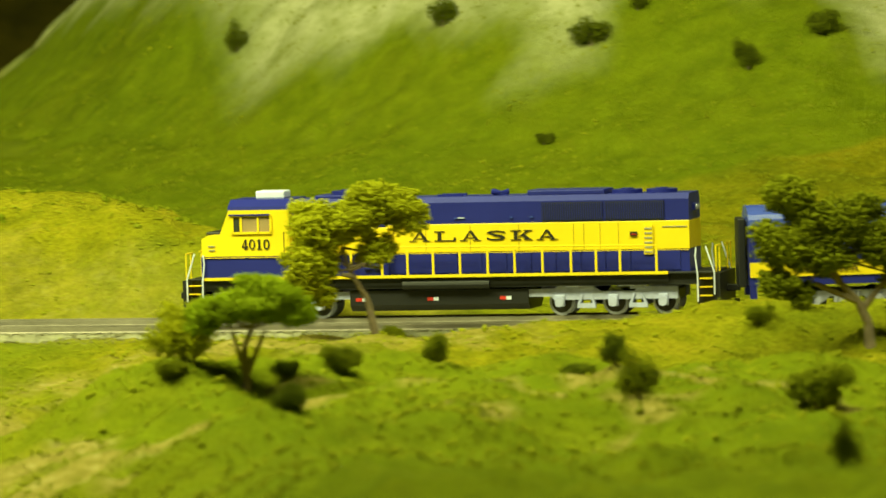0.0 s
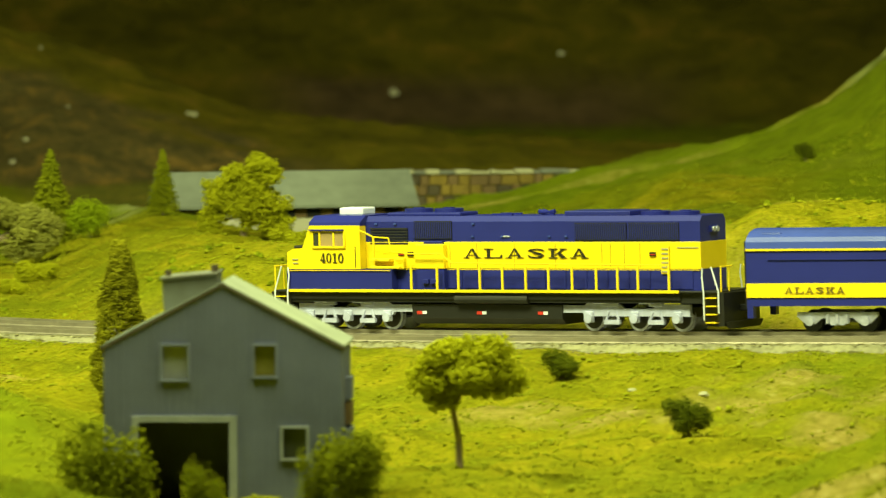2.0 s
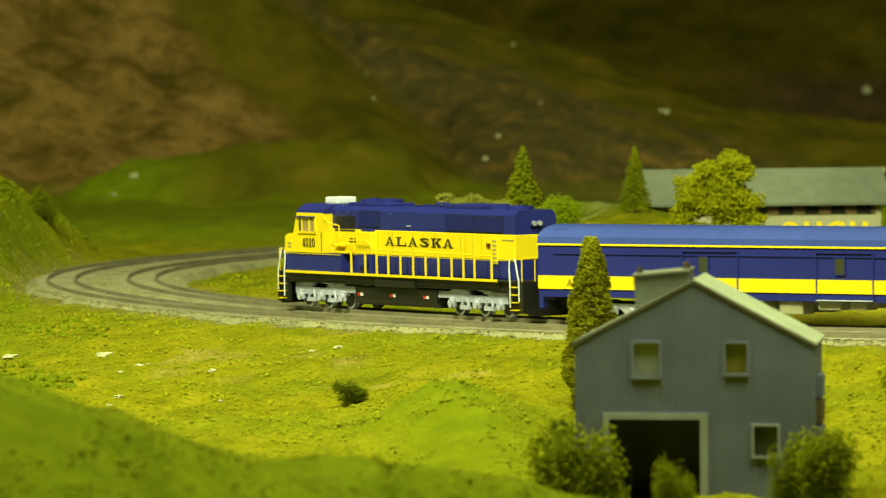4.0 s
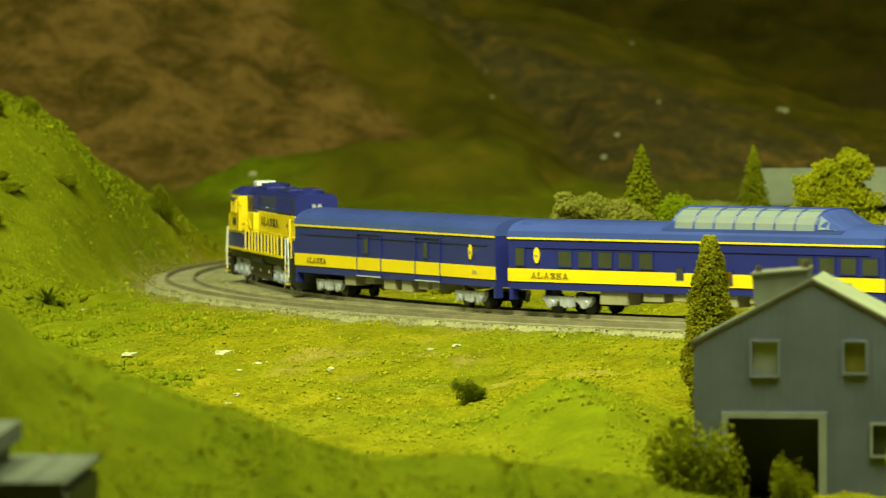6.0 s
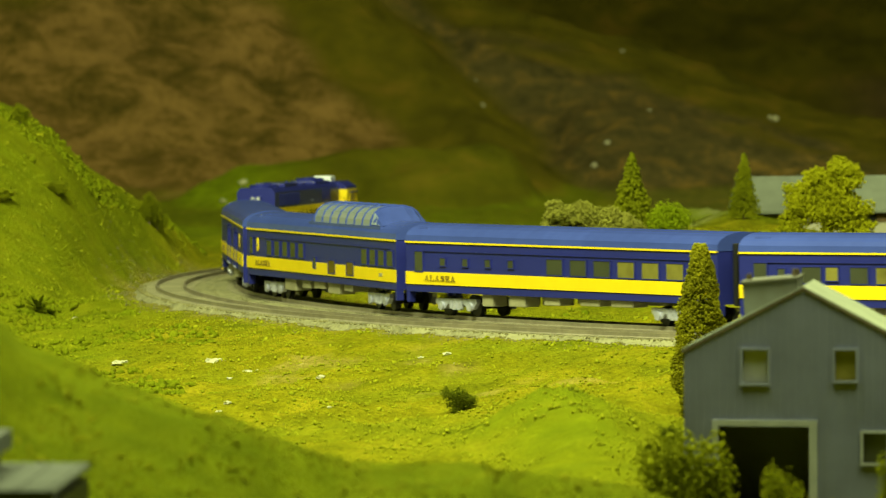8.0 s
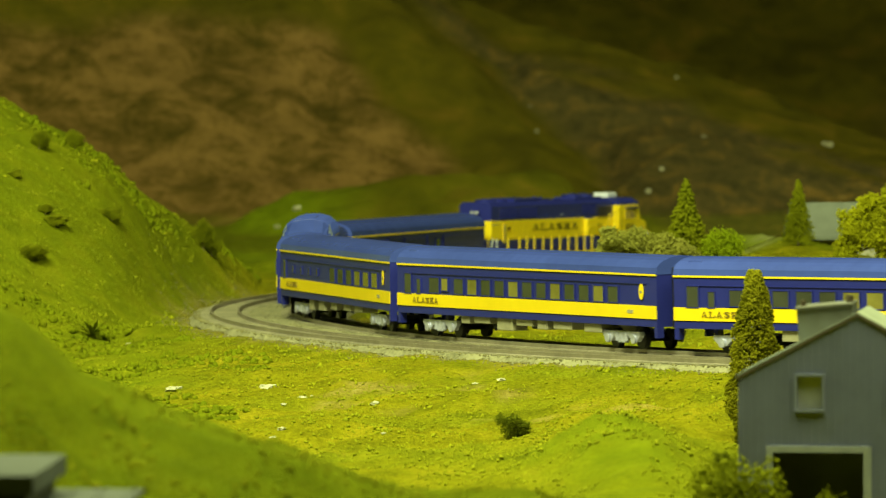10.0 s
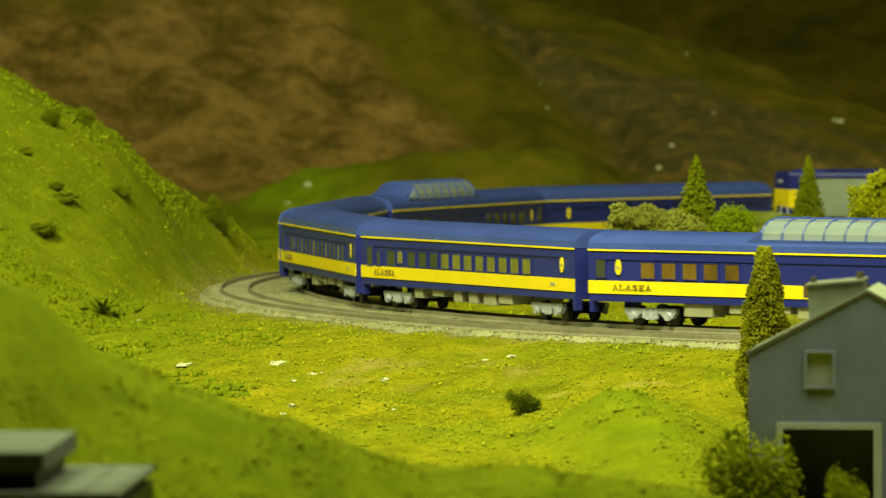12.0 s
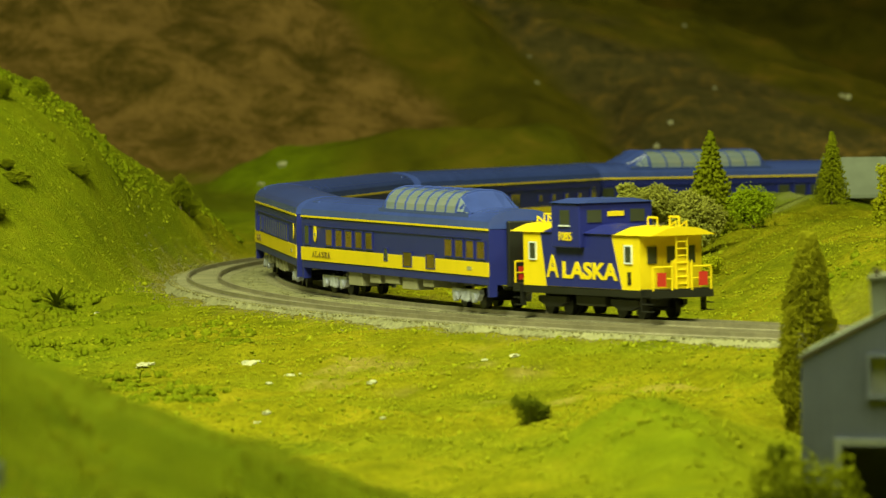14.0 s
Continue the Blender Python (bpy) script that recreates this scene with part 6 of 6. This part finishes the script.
def caboose():
    C = thing("caboose", "yellow and navy wide-vision caboose with cupola and yellow lettering", "caboose")
    h, W = 0.058, 0.0170
    part("frame", one_box(-h - 0.011, h + 0.011, -W, W, 0.0105, 0.0140), M_BLACK, C)
    part("body", one_box(-h, h, -W, W, 0.0140, 0.0400), M_YEL, C, "yellow caboose body")
    bm = bmesh.new()
    prism(bm, [(-W - 0.0012, 0.0398), (W + 0.0012, 0.0398), (W * 0.5, 0.0432), (0, 0.0440), (-W * 0.5, 0.0432)], "x", -h - 0.012, h + 0.012)
    part("roof", bm, M_YEL, C, "yellow roof with end overhang")
    bm = bmesh.new()
    prism(bm, [(-W - 0.0014, 0.0400), (W + 0.0014, 0.0400), (W * 0.5, 0.0436), (0, 0.0444), (-W * 0.5, 0.0436)], "x", -0.034, 0.036)
    part("roof_middle", bm, M_BLUE, C, "navy middle of the roof")
    for e in (-1, 1):
        bm = bmesh.new()
        prism(bm, [(-0.040, 0.0142), (0.034, 0.0142), (0.040, 0.0400), (-0.030, 0.0400)], "y", e * W, e * (W + 0.0004))
        part("side_panel", bm, M_BLUE, C, "slanted navy side panel")
        letters("A", 0.0150, 0.0275 * e, e, 0.0232, W + 0.0006, C, M_YEL, width=0.0125, bold=0.0003)
        letters("LASKA", 0.0108, -0.0088 * e, e, 0.0218, W + 0.0006, C, M_YEL, width=0.055, bold=0.0004)
        for x in (0.048, -0.047):
            w = part("window", one_box(x - 0.003, x + 0.003, e * W - 0.0003, e * W + 0.0004, 0.0270, 0.0345), M_WIN, C)
            bm = bmesh.new()
            for q in ((x - 0.0037, x - 0.003, 0.0263, 0.0352), (x + 0.003, x + 0.0037, 0.0263, 0.0352), (x - 0.003, x + 0.003, 0.0345, 0.0352), (x - 0.003, x + 0.003, 0.0263, 0.0270)):
                box(bm, q[0], q[1], e * W - 0.0002, e * W + 0.0007, q[2], q[3])
            part("window_frame", bm, M_WHITE, w)
        part("placard", one_box(-0.0490, -0.0460, e * W - 0.0002, e * W + 0.0004, 0.0165, 0.0225), M_INK, C)
    # cupola
    cu = part("cupola", one_box(-0.0047, 0.0232, -0.0205, 0.0205, 0.0330, 0.0545, 0.0006), M_BLUE, C, "navy cupola wider than the body")
    bm = bmesh.new()
    prism(bm, [(-0.0214, 0.0543), (0.0214, 0.0543), (0.010, 0.0562), (-0.010, 0.0562)], "x", -0.0060, 0.0246)
    part("cupola_roof", bm, M_ROOF, cu)
    for e in (-1, 1):
        part("cupola_window", one_box(0.0045, 0.0140, e * 0.0205 - 0.0003, e * 0.0205 + 0.0004, 0.0440, 0.0510, 0.0002), M_WIN, cu)
        part("window_sill", one_box(0.0038, 0.0147, e * 0.0205 - 0.0002, e * 0.0205 + 0.0008, 0.0431, 0.0438), M_WHITE, cu, "white window sill")
        letters("1085", 0.0058, 0.0092, e, 0.0382, 0.0208, cu, M_YEL, width=0.0125, name="road_number", bold=0.0001)
        for y in (0.010, -0.010):
            part("cupola_window", one_box(0.0229 if e > 0 else -0.0051, 0.0236 if e > 0 else -0.0044, y * 1.2 - 0.004, y * 1.2 + 0.004, 0.0450, 0.0510), M_WIN, cu)
    part("marker_strip", one_box(-0.0052, -0.0044, -0.0045, 0.0045, 0.0478, 0.0502), M_YEL, cu)
    # end platforms
    for e in (-1, 1):
        x = e * (h + 0.0105)
        pl = part("platform", one_box(min(e * h, x), max(e * h, x), -W, W, 0.0138, 0.0146), M_BLACK, C)
        bm = bmesh.new()
        for y in (-0.0160, -0.0055, 0.0055, 0.0160):
            rod(bm, (x, y, 0.0140), (x, y, 0.0250 if abs(y) > 0.01 else 0.0280), 0.0005)
        for y0, y1 in ((-0.0160, -0.0055), (0.0055, 0.0160)):
            rod(bm, (x, y0, 0.0250), (x, y1, 0.0250), 0.0005)
            rod(bm, (x, y0, 0.0195), (x, y1, 0.0195), 0.0004)
        part("end_rail", bm, M_YEL, pl, "yellow platform railing")
        bm = bmesh.new()
        for y in (-0.003, 0.003):
            rod(bm, (x, y, 0.0146), (x, y, 0.0465), 0.00045)
            rod(bm, (x, y, 0.0465), (x - e * 0.006, y, 0.0440), 0.00045)
        for k in range(9):
            rod(bm, (x, -0.003, 0.0170 + k * 0.0033), (x, 0.003, 0.0170 + k * 0.0033), 0.0004)
        part("ladder", bm, M_YEL, pl, "yellow end ladder")
        for y in (-0.0115, 0.0115):
            part("end_panel", one_box(min(x, x + e * 0.0006), max(x, x + e * 0.0006), y - 0.0024, y + 0.0024, 0.0160, 0.0225), M_RED, pl, "red railing panel")
        bm = bmesh.new()
        prism(bm, [(-0.0052, 0.0148), (0.0052, 0.0148), (0.0052, 0.0265), (0.0035, 0.0288), (0.0, 0.0297), (-0.0035, 0.0288), (-0.0052, 0.0265)], "x", x - e * 0.0012, x - e * 0.0006)
        part("brake_shield", bm, M_YEL, pl, "rounded yellow end shield")
        part("end_door", one_box(min(e * h, e * h + e * 0.0005), max(e * h, e * h + e * 0.0005), -0.0045, 0.0045, 0.0146, 0.0370), M_YEL, C)
        for y in (-0.0105, 0.0, 0.0105):
            part("end_window", one_box(min(e * h, e * h + e * 0.0007), max(e * h, e * h + e * 0.0007), y - 0.0025, y + 0.0025, 0.0265, 0.0345), M_WIN, C)
        for side in (-1, 1):
            bm = bmesh.new()
            for k in range(3):
                box(bm, min(x - e * 0.008, x - e * 0.001), max(x - e * 0.008, x - e * 0.001), side * 0.0165 - 0.0015, side * 0.0165 + 0.0015, 0.0040 + k * 0.0035, 0.0045 + k * 0.0035)
            box(bm, x - e * 0.0085 - 0.0003, x - e * 0.0085 + 0.0003, side * 0.0165 - 0.0015, side * 0.0165 + 0.0015, 0.0040, 0.0140)
            part("step", bm, M_BLACK, pl)
        t = part("truck", one_box(e * 0.036 - 0.010, e * 0.036 + 0.010, -0.010, 0.010, 0.0060, 0.0105), M_BLACK, C)
        for dx in (-0.0095, 0.0095):
            wheelset(t, e * 0.036 + dx, 0.0050, M_BLACK)
        for side in (-1, 1):
            bm = bmesh.new()
            prism(bm, [(e * 0.036 - 0.014, 0.0065), (e * 0.036 - 0.006, 0.0040), (e * 0.036 + 0.006, 0.0040), (e * 0.036 + 0.014, 0.0065), (e * 0.036 + 0.014, 0.0090), (e * 0.036 - 0.014, 0.0090)], "y", side * 0.0122 - 0.0012, side * 0.0122 + 0.0012)
            part("side_frame", bm, M_BLACK, t)
        bm = bmesh.new()
        for y in (-0.006, 0.006):
            rod(bm, (e * 0.047, y, 0.0425), (e * 0.047, y, 0.0480), 0.0005)
            rod(bm, (e * 0.056, y, 0.0425), (e * 0.056, y, 0.0480), 0.0005)
            rod(bm, (e * 0.047, y, 0.0480), (e * 0.056, y, 0.0480), 0.0005)
        part("roof_grab", bm, M_YEL, C)
    part("underfloor_tank", one_box(-0.015, 0.015, -0.012, 0.012, 0.0050, 0.0105, 0.001), M_BLACK, C)
    C.scale = (0.93, 1.0, 1.0)
    return C


def dome_glass():
    m = bpy.data.materials.new("tinted_dome_glass")
    m.use_nodes = True
    nt = m.node_tree
    b = nt.nodes["Principled BSDF"]
    b.inputs["Base Color"].default_value = (0.34, 0.40, 0.52, 1)
    b.inputs["Roughness"].default_value = 0.05
    b.inputs["Alpha"].default_value = 0.6
    return m


M_DOMEGLASS = dome_glass()

loco = locomotive()
combine, coach_b, coach_c = coaches()
cars = [baggage_car(), dome_car(M_WIN), combine, coach_b, coach_c, dome_car(M_AMBER)]
tail = caboose()


# ---- motion of the train ----
SPEED = 0.2022
LAG_T = [0, 0.9, 1.5, 3.0, 4.0, 6.5, 9.5, 11.0, 12.5, 14.0]
LAG = [-0.0555, -0.0510, -0.0521, -0.0404, -0.0397, 0.0072, 0.0125, 0.0060, 0.0023, 0.0030]



def travel(t):
    """How far the locomotive's middle has come along the line."""
    i = max(0, min(len(LAG_T) - 2, int(np.searchsorted(LAG_T, t, "right")) - 1))
    h = LAG_T[i + 1] - LAG_T[i]
    u = (t - LAG_T[i]) / h

    def slope(k):
        a, b = max(0, k - 1), min(len(LAG) - 1, k + 1)
        return (LAG[b] - LAG[a]) / (LAG_T[b] - LAG_T[a])
    m0, m1 = slope(i) * h, slope(i + 1) * h
    lag = (2 * u ** 3 - 3 * u ** 2 + 1) * LAG[i] + (u ** 3 - 2 * u ** 2 + u) * m0 + (3 * u ** 2 - 2 * u ** 3) * LAG[i + 1] + (u ** 3 - u ** 2) * m1
    return SPEED * t + lag


def ride(s, reach):
    """Pose of a vehicle whose trucks stand reach before and behind s."""
    a, _ = on_line(s + reach)
    b, _ = on_line(s - reach)
    d = a - b
    return Matrix.Translation((a + b) / 2) @ pose(0, 0, 0, 0, -math.degrees(atan2(d.z, sqrt(d.x ** 2 + d.y ** 2))), math.degrees(atan2(d.y, d.x)))


PITCH = 0.3104


def motions():
    times = [i * 0.25 for i in range(57)]
    vehicles = [(loco, 0.0, 0.081)]
    for i, c in enumerate(cars):
        vehicles.append((c, 0.133 + PITCH * (i + 0.5), 0.105))
    vehicles.append((tail, 0.133 + PITCH * 6 + 0.075, 0.036))
    for ob, behind, reach in vehicles:
        walk(ob, [(t, ride(travel(t) - behind, reach)) for t in times])


motions()
